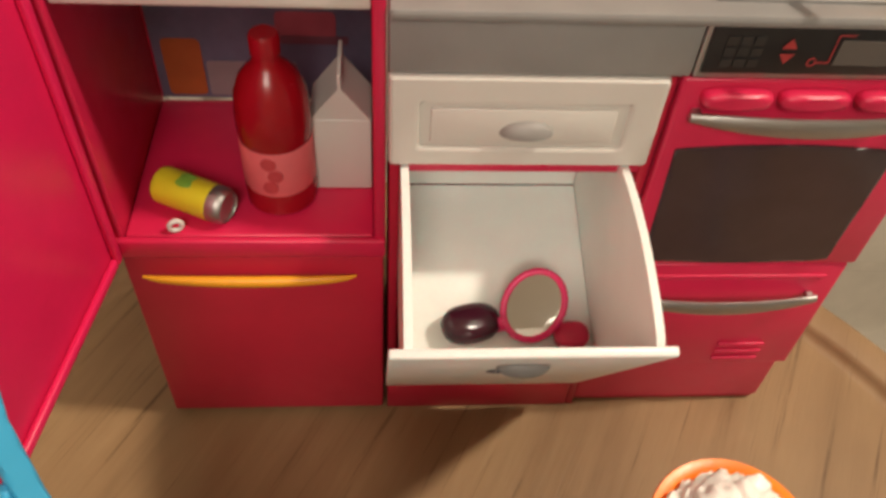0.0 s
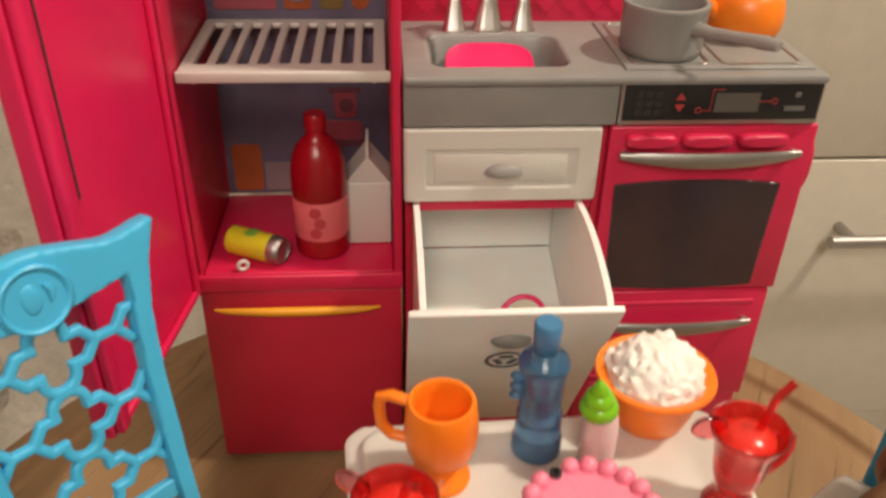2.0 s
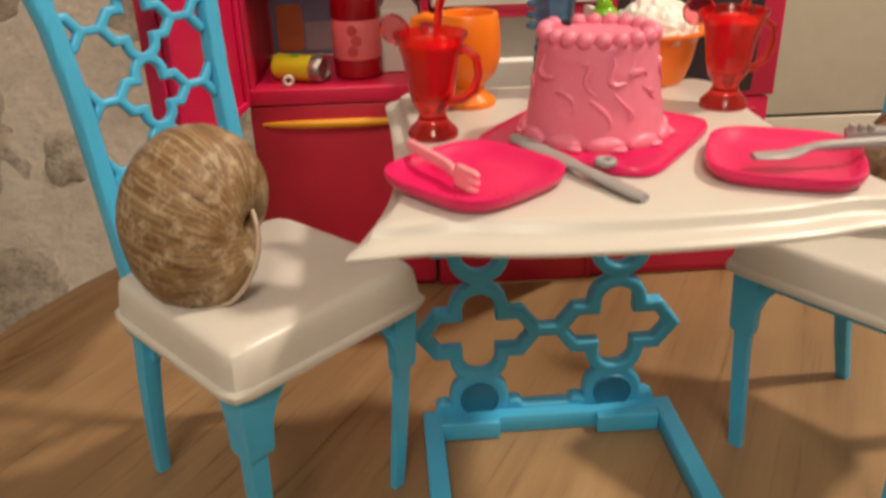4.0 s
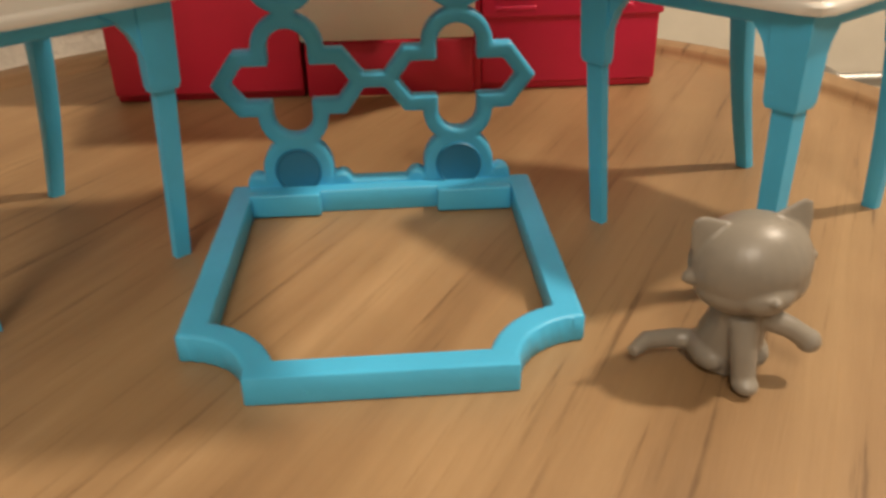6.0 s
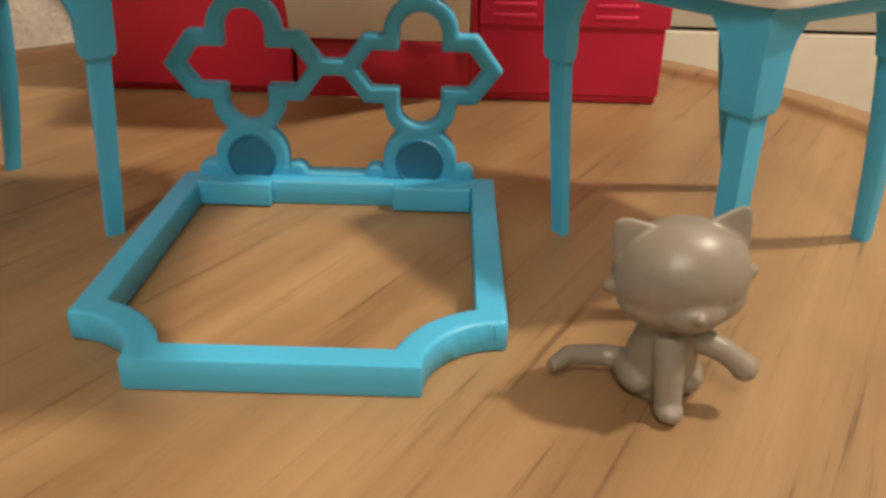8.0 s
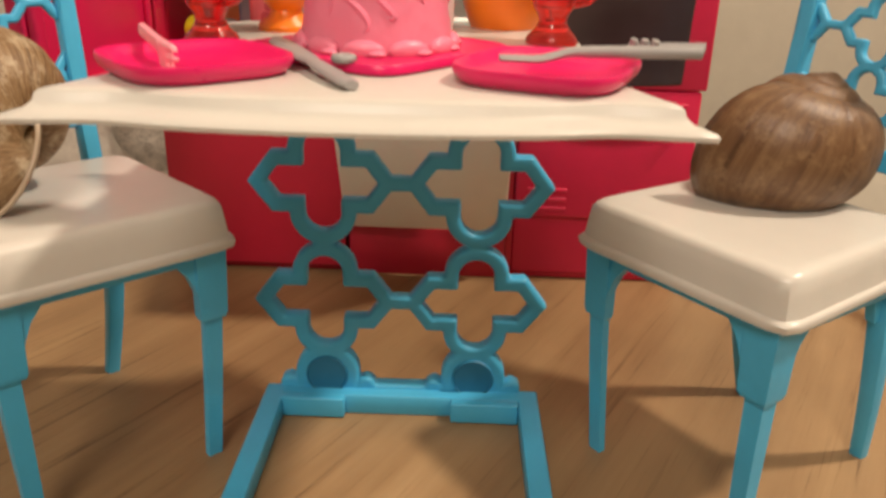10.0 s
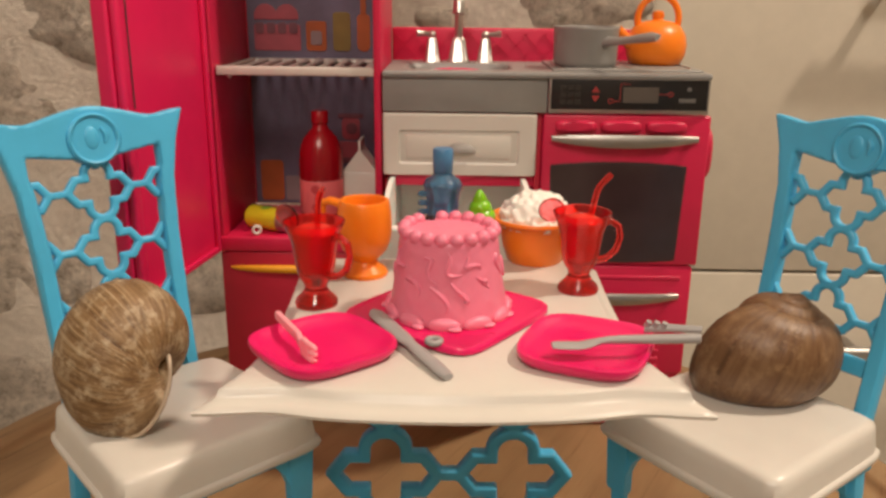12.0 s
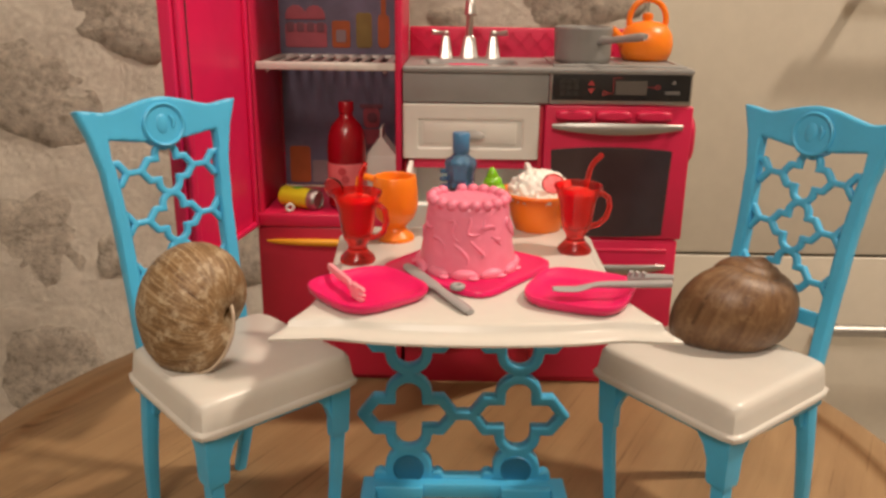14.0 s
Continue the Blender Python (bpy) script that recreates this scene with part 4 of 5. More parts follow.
def build_table():
    tb = thing("toy_table", pose(0, 0, 0), "white toy dining table on a pierced sky blue stand", "toy table")
    prof = [(0.0030, TOP - 0.0054), (0.0002, TOP - 0.0051), (0.0, TOP - 0.0043), (0.0005, TOP - 0.0037), (0.0018, TOP - 0.0033), (0.0034, TOP - 0.0029), (0.0044, TOP - 0.0020), (0.0047, TOP - 0.0008), (0.0053, TOP - 0.0003), (0.0064, TOP)]
    part("tabletop", Shape().loft([table_outline(k, z) for k, z in prof]), WHITE, tb, "white plastic top with a wavy moulded edge")

    # pierced stand
    def panel(x, z):
        q = np.full_like(x, 1.0)
        for r in range(3):
            for c in (-1, 1):
                q = np.minimum(q, sd_quatrefoil(x - 0.0236 * c, z - (0.0376 + 0.0388 * r), 0.0168, 0.0152, 0.0056, 0.0050))
        d = np.abs(q - 0.0022) - 0.0022
        for r in range(3):
            d = np.minimum(d, sd_box(x, z, 0, 0.0376 + 0.0388 * r, 0.0055, 0.0021))
        for c in (-1, 1):
            d = np.minimum(d, np.maximum(sd_disc(x, z, 0.0236 * c, 0.0118, 0.0103), 0.0055 - z))
            d = np.minimum(d, sd_disc(x, z, 0.0236 * c - 0.0125, 0.0075, 0.0030))
            d = np.minimum(d, sd_disc(x, z, 0.0236 * c + 0.0125, 0.0075, 0.0030))
        d = np.minimum(d, sd_box(x, z, 0, 0.0060, 0.0385, 0.0020, 0.001))
        return np.maximum(d, z - 0.1175)
    pn = part("stand_panel", Shape().plate(panel, -0.047, 0.047, 0.002, 0.1180, 0.0007, 0.0056, 0.0010, pose(0.0322, -0.1040, 0, 0, 0, 1.2) @ UPRIGHT), BLUE, tb)
    for c in (-1, 1):
        # The disc's darker blue carries the shade of its recess.
        part("boss", Shape().lathe([(0.0068, -0.001), (0.0068, 0.0006), (0.0064, 0.0010), (0.0060, 0.0004), (0.0001, 0.0004)], 28, pose(0.0322, -0.1040, 0, 0, 0, 1.2) @ pose(0.0236 * c, -0.0028, 0.0117) @ UPRIGHT, True, False), plastic("boss_blue_shaded", (0.022, 0.19, 0.35), 0.45), pn)

    def base(x, y):
        o = sd_box(x, y, 0.0, -0.0484, 0.0442, 0.0484, 0.0004)
        i = sd_box(x, y, 0.0, -0.0486, 0.0377, 0.0420, 0.0002)
        for cx in (-0.0442, 0.0442):
            o = np.maximum(o, 0.0165 - np.hypot(x - cx, y + 0.0968))
            i = np.maximum(i, 0.0228 - np.hypot(x - cx, y + 0.0968))
        return np.maximum(o, -i)
    part("base_frame", Shape().plate(base, -0.046, 0.046, -0.099, 0.002, 0.0008, 0.0068, 0.0006, pose(0.0328, -0.1050, 0.0034, 0, 0, 1.0)), BLUE, tb)
    for x0, x1 in ((-0.0055, 0.0150), (0.0490, 0.0705)):
        part("hinge_block", Shape().box(x0, x1, -0.1152, -0.1115, 0.0004, 0.0072, 0.0005), BLUE, tb)


build_table()


# ---- table things ----
def plate_shape(a, b, p):
    prof = [(0.84, 0.0), (0.91, 0.0004), (0.975, 0.0015), (1.0, 0.0027), (0.99, 0.0034), (0.95, 0.0035), (0.88, 0.0026), (0.80, 0.0018), (0.66, 0.0013), (0.55, 0.0012)]
    return Shape().loft([ring(64, a * k, b * k, p, z) for k, z in prof])


whole("toy_plate", plate_shape(0.0160, 0.0160, 3.6), HOT, "hot pink square toy plate with a pale pink fork on it", "toy plate", pose(0.0008, -0.1864, TOP, 0, 0, 40), "plates on the table")
whole("toy_plate", plate_shape(0.0168, 0.0158, 3.6), HOT, "hot pink square toy plate with grey cutlery on it", "toy plate", pose(0.0662, -0.1845, TOP, 0, 0, 68), "plates on the table")
whole("cake_board", Shape().loft([ring(64, 0.0222 * k, 0.0222 * k, 7, z) for k, z in ((0.96, 0.0), (1.0, 0.0005), (1.0, 0.0016), (0.985, 0.0021), (0.95, 0.0021), (0.94, 0.0018))]), HOT, "square hot pink board under the cake", "cake board", pose(0.0315, -0.1602, TOP, 0, 0, 54))


def build_cake():
    z0, h = TOP + 0.0019, 0.0223
    ck = thing("toy_cake", pose(0.0315, -0.1590, z0, 0, 0, -8), "tall pink iced toy cake with beaded rim", "toy cake")
    rings = []
    prof = [(0.0161, 0.0), (0.0161, 0.0012), (0.0158, 0.003), (0.0152, 0.007), (0.0146, 0.011), (0.0140, 0.015), (0.0135, 0.019), (0.0132, 0.0215), (0.0127, h), (0.0120, h + 0.0003), (0.006, h + 0.0001), (0.0008, h + 0.0003)]
    fine = []
    for (r0, za), (r1, zb) in zip(prof[:-1], prof[1:]):
        steps = 5 if zb - za > 0.002 else 2
        fine += [(r0 + (r1 - r0) * i / steps, za + (zb - za) * i / steps) for i in range(steps)]
    fine.append(prof[-1])
    for r, z in fine:
        row = []
        for i in range(96):
            t = 2 * math.pi * i / 96
            side = 1.0 if 0.002 < z < h - 0.001 else 0.0
            w = noise.noise(Vector((math.cos(t) * 2.4, math.sin(t) * 2.4, z * 160)))
            bump = 0.00018 * side * max(0.0, 1 - abs(w) * 4) + 0.00012 * noise.noise(Vector((math.cos(t) * 9, math.sin(t) * 9, z * 500)))
            row.append(((r + bump) * math.cos(t), (r + bump) * math.sin(t), z + (0 if side else bump)))
        rings.append(row)
    part("cake_body", Shape().loft(rings), CAKE, ck)
    for k in range(20):
        t = 2 * math.pi * k / 20
        if k == 7:
            # Dent in place of one bead; black stands in for the shade inside.
            part("dark_dent", Shape().lathe([(0.0013, 0.0), (0.0013, 0.0011), (0.0008, 0.0012), (0.0008, 0.0004), (0.0001, 0.0004)], 14, pose(0.0116 * math.cos(t), 0.0116 * math.sin(t), h), True, False), BLACK, ck, "small dent in the rim, its shade coloured black")
            continue
        part("icing_bead", Shape().ball((0.0122 * math.cos(t), 0.0122 * math.sin(t), h + 0.0005), 0.00200 + 0.0001 * math.sin(k * 5), 8, None, (1, 1, 0.95)), CAKE, ck)
    for k in range(11):
        t = 2 * math.pi * (k + 0.4) / 11
        m = pose(0, 0, 0, 0, 0, math.degrees(t)) @ pose(0.0161, 0, 0.0008)
        part("icing_scallop", Shape().ball((0, 0, 0), 0.0022, 10, m, (0.75, 2.0, 0.95)).ball((0.0011, 0.0028, -0.0004), 0.0013, 8, m, (1, 1.5, 0.5)), CAKE, ck)
    for k, (t0, z) in enumerate(((-105, 0.016), (-82, 0.0165), (-60, 0.017), (-125, 0.011), (-92, 0.008), (-70, 0.009), (-45, 0.012), (-20, 0.016), (10, 0.012), (-150, 0.016), (180, 0.012), (120, 0.015), (60, 0.011))):
        pts = []
        for i in range(12):
            u = i / 11
            t = math.radians(t0 + 15 * (u - 0.3) + 5 * math.sin(u * 6.3 + k))
            zz = z + 0.0050 * (0.4 - u) + 0.0013 * math.sin(u * 5 + k * 1.7)
            r = 0.0161 - (0.0161 - 0.0132) * zz / 0.0215
            pts.append((r * math.cos(t), r * math.sin(t), zz))
        part("icing_swirl", Shape().tube(pts, [0.0003 + 0.00045 * math.sin(math.pi * min(1, (i + 0.5) / 11)) for i in range(12)], 6), CAKE, ck)


build_cake()


def build_mug(m, label, turn, slice_turn, straw_turn):
    g = thing("toy_drink", m, label, "toy drink", "red drinks on the table")
    out = [(0.0060, 0.0), (0.0062, 0.0008), (0.0058, 0.0018), (0.0040, 0.0036), (0.0032, 0.0052), (0.0036, 0.0066), (0.0048, 0.0084), (0.0056, 0.0115), (0.0060, 0.0150), (0.0066, 0.0188), (0.0077, 0.0222), (0.0086, 0.0240), (0.0087, 0.0246), (0.0082, 0.0245)]
    inn = [(0.0071, 0.0218), (0.0058, 0.0186), (0.0052, 0.0150), (0.0048, 0.0115), (0.0038, 0.0092), (0.0001, 0.0086)]
    part("glass", Shape().lathe(out + inn, 36, None, True, False), RED_CLEAR, g)
    part("filling", Shape().lathe([(0.0001, 0.0095), (0.0034, 0.0100), (0.0044, 0.0122), (0.0048, 0.0150), (0.0053, 0.0184), (0.0064, 0.0212), (0.0060, 0.0222), (0.003, 0.0236), (0.0001, 0.0240)], 28, None, False, False), RED_FILL, g)
    T = pose(0, 0, 0, 0, 0, turn)
    part("handle", Shape().tube([(0.0062, 0, 0.0205), (0.0090, 0, 0.0214), (0.0116, 0, 0.0196), (0.0122, 0, 0.0160), (0.0110, 0, 0.0122), (0.0082, 0, 0.0098), (0.0048, 0, 0.0092)], [0.0012, 0.0010, 0.0010, 0.0010, 0.0010, 0.0010, 0.0012], 10, T), RED_CLEAR, g)
    part("fruit_slice", Shape().lathe([(0.0001, -0.0006), (0.0036, -0.0006), (0.0040, 0.0), (0.0036, 0.0006), (0.0001, 0.0006)], 24, pose(0, 0, 0, 0, 0, slice_turn) @ pose(0.0090, 0, 0.0247, 78, 0, 0)), SLICE_CLEAR, g)
    S = pose(0, 0, 0, 0, 0, straw_turn)
    part("straw", Shape().tube([(0.0020, 0, 0.0200), (0.0034, 0, 0.0270), (0.0042, 0, 0.0308), (0.0052, 0, 0.0324), (0.0082, 0, 0.0354)], 0.00095, 10, S), RED_CLEAR, g)


build_mug(pose(-0.0062, -0.1530, TOP), "clear red toy mug of drink with straw near the fork plate", -30, 155, -62)
build_mug(pose(0.0706, -0.1378, TOP), "clear red toy mug of drink with straw and fruit slice", 10, 178, 12)


def build_goblet():
    g = thing("toy_goblet", pose(0.0048, -0.1258, TOP) @ Matrix.Diagonal((1.06, 1.06, 0.97, 1)), "empty orange plastic goblet with a side handle", "toy goblet")
    prof = [(0.0066, 0.0), (0.0068, 0.0008), (0.0064, 0.0018), (0.0042, 0.0034), (0.0036, 0.0050), (0.0046, 0.0064), (0.0066, 0.0086), (0.0077, 0.0120), (0.0081, 0.0158), (0.0079, 0.0204), (0.0074, 0.0244), (0.0071, 0.0250), (0.0064, 0.0250), (0.0061, 0.0244), (0.0064, 0.0200), (0.0062, 0.0140), (0.0045, 0.0095), (0.0001, 0.0088)]
    part("cup", Shape().lathe(prof, 40, None, True, False), ORANGE, g)
    part("handle", Shape().tube([(-0.0068, 0, 0.0226), (-0.0110, 0, 0.0236), (-0.0136, 0, 0.0226), (-0.0140, 0, 0.0190), (-0.0136, 0, 0.0140), (-0.0112, 0, 0.0112), (-0.0072, 0, 0.0110)], 0.0014, 10, pose(0, 0, 0, 0, 0, -18)), ORANGE, g)


build_goblet()


def build_bowl():
    g = thing("toy_bowl", pose(0.0600, -0.1078, TOP) @ Matrix.Diagonal((1, 1, 0.93, 1)), "orange toy bowl heaped with whipped cream", "toy bowl")
    prof = [(0.0088, 0.0), (0.0092, 0.0005), (0.0110, 0.0060), (0.0122, 0.0128), (0.0128, 0.0146), (0.0147, 0.0152), (0.0152, 0.0158), (0.0149, 0.0166), (0.0130, 0.0162), (0.0118, 0.0150), (0.0100, 0.0100), (0.0001, 0.0090)]
    part("dish", Shape().lathe(prof, 44, None, True, False), ORANGE, g)
    rings = []
    for k in range(20):
        a = math.pi / 2 * k / 21
        row = []
        for i in range(72):
            t = 2 * math.pi * i / 72
            r = 0.0122 * math.cos(a) ** 0.8 if k < 21 else 0.0001
            x, y = r * math.cos(t), r * math.sin(t)
            z = 0.0130 + 0.0118 * math.sin(a)
            q = Vector((x, y, z)) * 330
            d = 0.0011 * (abs(noise.noise(q)) * 2.2 - 0.4) + 0.0005 * noise.noise(q * 2.3)
            row.append((x * (1 + d / 0.012), y * (1 + d / 0.012), z + d))
        rings.append(row)
    part("whipped_cream", Shape().loft(rings), CREAM, g, "lumpy white whipped cream")


build_bowl()


def build_blue_bottle():
    g = thing("toy_bottle", pose(0.0290, -0.1178, TOP) @ Matrix.Diagonal((1, 1, 0.925, 1)), "clear blue toy bottle with ribbed waist", "toy bottle")
    prof = [(0.0058, 0.0), (0.0062, 0.0006), (0.0061, 0.0050), (0.0055, 0.0062), (0.0057, 0.0074), (0.0053, 0.0088), (0.0056, 0.0104), (0.0052, 0.0118), (0.0055, 0.0134), (0.0050, 0.0150), (0.0051, 0.0200), (0.0053, 0.0255), (0.0060, 0.0285), (0.0062, 0.0300), (0.0054, 0.0316), (0.0036, 0.0328), (0.0030, 0.0338)]
    part("glass", Shape().lathe(prof, 32), BLUE_CLEAR, g)
    part("cap", Shape().lathe([(0.0027, 0.0339), (0.0031, 0.0344), (0.0033, 0.0418), (0.0029, 0.0424), (0.0001, 0.0424)], 14, None, True, False), plastic("cap_blue", (0.06, 0.20, 0.38), 0.3), g)
    grip = Shape()
    for k in range(3):
        grip.ball((-0.0062, -0.001, 0.0205 + 0.0031 * k), 0.0015, 8, None, (1.2, 1, 0.75))
    part("grip", grip, BLUE_CLEAR, g)


build_blue_bottle()


def build_treat():
    g = thing("toy_treat", pose(0.0426, -0.1235, TOP) @ Matrix.Diagonal((1, 1, 0.915, 1)), "small frosted pale pink cup topped with green swirl", "toy treat")
    part("cup", Shape().lathe([(0.0040, 0.0), (0.0043, 0.0005), (0.0044, 0.0120), (0.0040, 0.0165), (0.0034, 0.0190), (0.0001, 0.0192)], 26, None, True, False), plastic("frosted_pink", (0.72, 0.55, 0.54), 0.3, 0.08, 0.2), g)
    prof = [(0.0030, 0.0190), (0.0042, 0.0198), (0.0046, 0.0212), (0.0042, 0.0228), (0.0035, 0.0234), (0.0036, 0.0242), (0.0031, 0.0258), (0.0022, 0.0266), (0.0022, 0.0274), (0.0014, 0.0290), (0.0007, 0.0303), (0.0001, 0.0306)]
    part("swirl", Shape().lathe(prof, 28, pose(0, 0, 0, 3, -4, 0), True, False), LIME, g)


build_treat()


# ---- cutlery ----
def build_fork(name, m, length, mat, label, tines=3):
    s = Shape()
    L = length

    def shape(x, y):
        d = sd_box(x, y, L * 0.36, 0, L * 0.36, 0.0013, 0.0011)
        d = np.minimum(d, sd_box(x, y, L * 0.86, 0, L * 0.14, 0.0025, 0.0014))
        for k in range(tines - 1):
            off = (k - (tines - 2) / 2) * 0.0018
            d = np.maximum(d, -sd_box(x, y, L * 1.0, off, L * 0.08, 0.0004))
        return d
    s.plate(shape, -0.001, L + 0.001, -0.0035, 0.0035, 0.00035, 0.0014, 0.0005)
    s.v = [(x, y, z + 0.0012 * math.sin(max(0, x / L - 0.55) * 6.0)) for x, y, z in s.v]
    return whole(name, s, mat, label, "toy fork", m, "toy cutlery")


build_fork("toy_fork", look((-0.0126, -0.1765, 0.1290), (0.0012, -0.1958, 0.1264)) @ pose(0, 0, 0, 0, 90, 0) @ pose(0, 0, 0, 0, 0, 0), 0.024, FORK_PINK, "pale pink toy fork resting across a hot pink plate")


def build_spoon():
    s = Shape()
    a, b = Vector((0.0568, -0.1905, 0.1278)), Vector((0.0927, -0.1885, 0.1292))
    d = (b - a)
    rings = []
    for k in range(25):
        t = k / 24
        w = np.interp(t, [0, 0.04, 0.14, 0.26, 0.33, 0.40, 0.9, 1.0], [0.0016, 0.0022, 0.0023, 0.0021, 0.0012, 0.0012, 0.0015, 0.0013])
        h = np.interp(t, [0, 0.2, 0.33, 0.45, 1.0], [0.0006, 0.0007, 0.0008, 0.0011, 0.0012])
        lift = np.interp(t, [0, 0.2, 0.36, 1.0], [-0.0002, -0.0006, 0.0006, 0.0])
        c = a + d * t + Vector((0, 0, lift))
        side = Vector((-d.y, d.x, 0)).normalized()
        rings.append([tuple(c + side * w * math.cos(q) + Vector((0, 0, h * math.sin(q)))) for q in [2 * math.pi * i / 12 for i in range(12)]])
    whole("toy_knife", s.loft(rings), GREY_TOOL, "grey toy butter knife laid across a hot pink plate", "toy cutlery", None, "toy cutlery")
    f = Shape().tube([(0.0812, -0.1800, 0.1282), (0.0872, -0.1812, 0.1288), (0.0947, -0.1835, 0.1294)], [0.0013, 0.0011, 0.0010], 10, None, 0.7)
    for k in range(3):
        f.tube([(0.0818 + 0.0019 * k, -0.1802 - 0.0004 * k, 0.1284), (0.0822 + 0.0019 * k, -0.1806 - 0.0004 * k, 0.1302)], 0.0008, 8)
    whole("toy_fork", f, GREY_TOOL, "grey toy fork with upturned prongs on a pink plate", "toy fork", None, "toy cutlery")

    s = Shape()
    a, b = Vector((0.0115, -0.1665, 0.1262)), Vector((0.0321, -0.2013, 0.1240))
    d = b - a
    side = Vector((-d.y, d.x, 0)).normalized()
    rings = []
    for k in range(25):
        t = k / 24
        w = np.interp(t, [0, 0.05, 0.45, 0.55, 0.62, 0.95, 1.0], [0.0012, 0.0024, 0.0022, 0.0015, 0.0018, 0.0020, 0.0013])
        c = a + d * t
        rings.append([tuple(c + side * w * math.cos(q) + Vector((0, 0, 0.0008 * math.sin(q)))) for q in [2 * math.pi * i / 12 for i in range(12)]])
    s.loft(rings)
    s.tube([(0.0283 + 0.0017 * math.cos(q), -0.1848 + 0.0017 * math.sin(q), 0.1258) for q in [2 * math.pi * i / 14 for i in range(15)]], 0.0008, 8)
    whole("toy_knife", s, GREY_TOOL, "grey toy cake knife with a finger ring leaning on the board", "toy cutlery", None, "toy cutlery")


build_spoon()


# ---- things in and on the toy kitchen ----
def build_kitchen_things():
    b = thing("toy_soda_bottle", pose(-0.0321, 0.0185, 0.0981), "dark red toy soda bottle with a pink label", "toy bottle")
    part("bottle", Shape().lathe([(0.0092, 0.0), (0.0104, 0.0010), (0.0106, 0.0070), (0.0103, 0.0082), (0.0103, 0.0250), (0.0106, 0.0260), (0.0106, 0.0330), (0.0100, 0.0390), (0.0082, 0.0440), (0.0054, 0.0474), (0.0038, 0.0490), (0.0036, 0.0510)], 36), BOTTLE_RED, b)
    part("cap", Shape().lathe([(0.0036, 0.0511), (0.0041, 0.0515), (0.0041, 0.0565), (0.0036, 0.0572), (0.0001, 0.0572)], 18, None, True, False), BOTTLE_RED, b)
    lab = part("label", Shape().lathe([(0.01045, 0.0084), (0.01055, 0.0086), (0.01055, 0.0246), (0.01045, 0.0248)], 40, None, False, False), LABEL_PINK, b)
    for k in range(3):
        t = math.radians(-98 + 9 * (k % 2))
        part("printed_fruit", Shape().lathe([(0.0022, -0.0002), (0.0022, 0.0002), (0.0001, 0.0002)], 16, pose(0.01056 * math.cos(t), 0.01056 * math.sin(t), 0.0122 + 0.0044 * k) @ pose(0, 0, 0, 90, 0, 0) @ pose(0, 0, 0, 0, math.degrees(t) + 90, 0), True, False), plastic("label_print", (0.50, 0.06, 0.07), 0.4), lab)

    c = thing("toy_milk_carton", pose(-0.0137, 0.0290, 0.0981), "plain white toy milk carton with a gable top", "toy carton")
    part("carton", Shape().box(-0.0088, 0.0088, -0.0085, 0.0085, 0.0, 0.0272, 0.0006), WHITE, c)
    w, d0 = 0.0086, 0.0083
    gable = Shape().add([(-w, -d0, 0.0270), (w, -d0, 0.0270), (w, d0, 0.0270), (-w, d0, 0.0270), (-0.0006, -d0, 0.0375), (0.0006, -d0, 0.0375), (0.0006, d0, 0.0375), (-0.0006, d0, 0.0375)], [(0, 1, 5, 4), (1, 2, 6, 5), (2, 3, 7, 6), (3, 0, 4, 7), (4, 5, 6, 7), (3, 2, 1, 0)], False)
    gable.box(-0.0006, 0.0006, -d0, d0, 0.0372, 0.0425, 0.0002)
    part("gable", gable, WHITE, c)

    can = thing("toy_can", pose(-0.0565, 0.0115, 0.1037, 90, 0, 64), "yellow and green toy drink can lying on its side", "toy can")
    part("can_body", Shape().lathe([(0.0050, -0.0120), (0.0056, -0.0112), (0.0057, -0.0105), (0.0057, 0.0066)], 28, None, True, True), CAN_YELLOW, can)
    part("can_end", Shape().lathe([(0.0056, 0.0066), (0.0056, 0.0092), (0.0050, 0.0110), (0.0044, 0.0114), (0.0043, 0.0108), (0.0001, 0.0108)], 28, None, True, False), SILVER, can, "silver can end")
    part("printed_spot", Shape().ball((0.0, 0.0053, -0.002), 0.0030, 10, None, (1.0, 0.17, 1.1)), plastic("can_green", (0.20, 0.42, 0.05), 0.3), can)
    whole("toy_ring", Shape().tube([(0.0018 * math.cos(q), 0, 0.0018 * math.sin(q)) for q in [2 * math.pi * i / 16 for i in range(17)]], 0.0008, 8), WHITE, "tiny white plastic ring beside the can", "toy ring", pose(-0.0613, 0.0025, 0.1004, 0, 0, 20))

    # counter
    p = thing("toy_saucepan", pose(0.0925, 0.0212, 0.1771), "grey toy saucepan standing on the hob", "toy saucepan")
    part("pan", Shape().lathe([(0.0132, 0.0), (0.0142, 0.0008), (0.0146, 0.0030), (0.0150, 0.0165), (0.0153, 0.0176), (0.0150, 0.0181), (0.0136, 0.0181), (0.0132, 0.0174), (0.0126, 0.0030), (0.0001, 0.0026)], 44, None, True, False), GREY, p)
    part("handle", Shape().tube([(0.0142, 0, 0.0118), (0.0210, 0, 0.0122), (0.0300, 0, 0.0134), (0.0430, 0, 0.0150), (0.0480, 0, 0.0152)], [0.0030, 0.0022, 0.0021, 0.0026, 0.0018], 12, pose(0, 0, 0, 0, 0, -61), 0.6), GREY, p)
    k = thing("toy_kettle", pose(0.1289, 0.0380, 0.1771), "round orange toy kettle with a loop handle", "toy kettle")
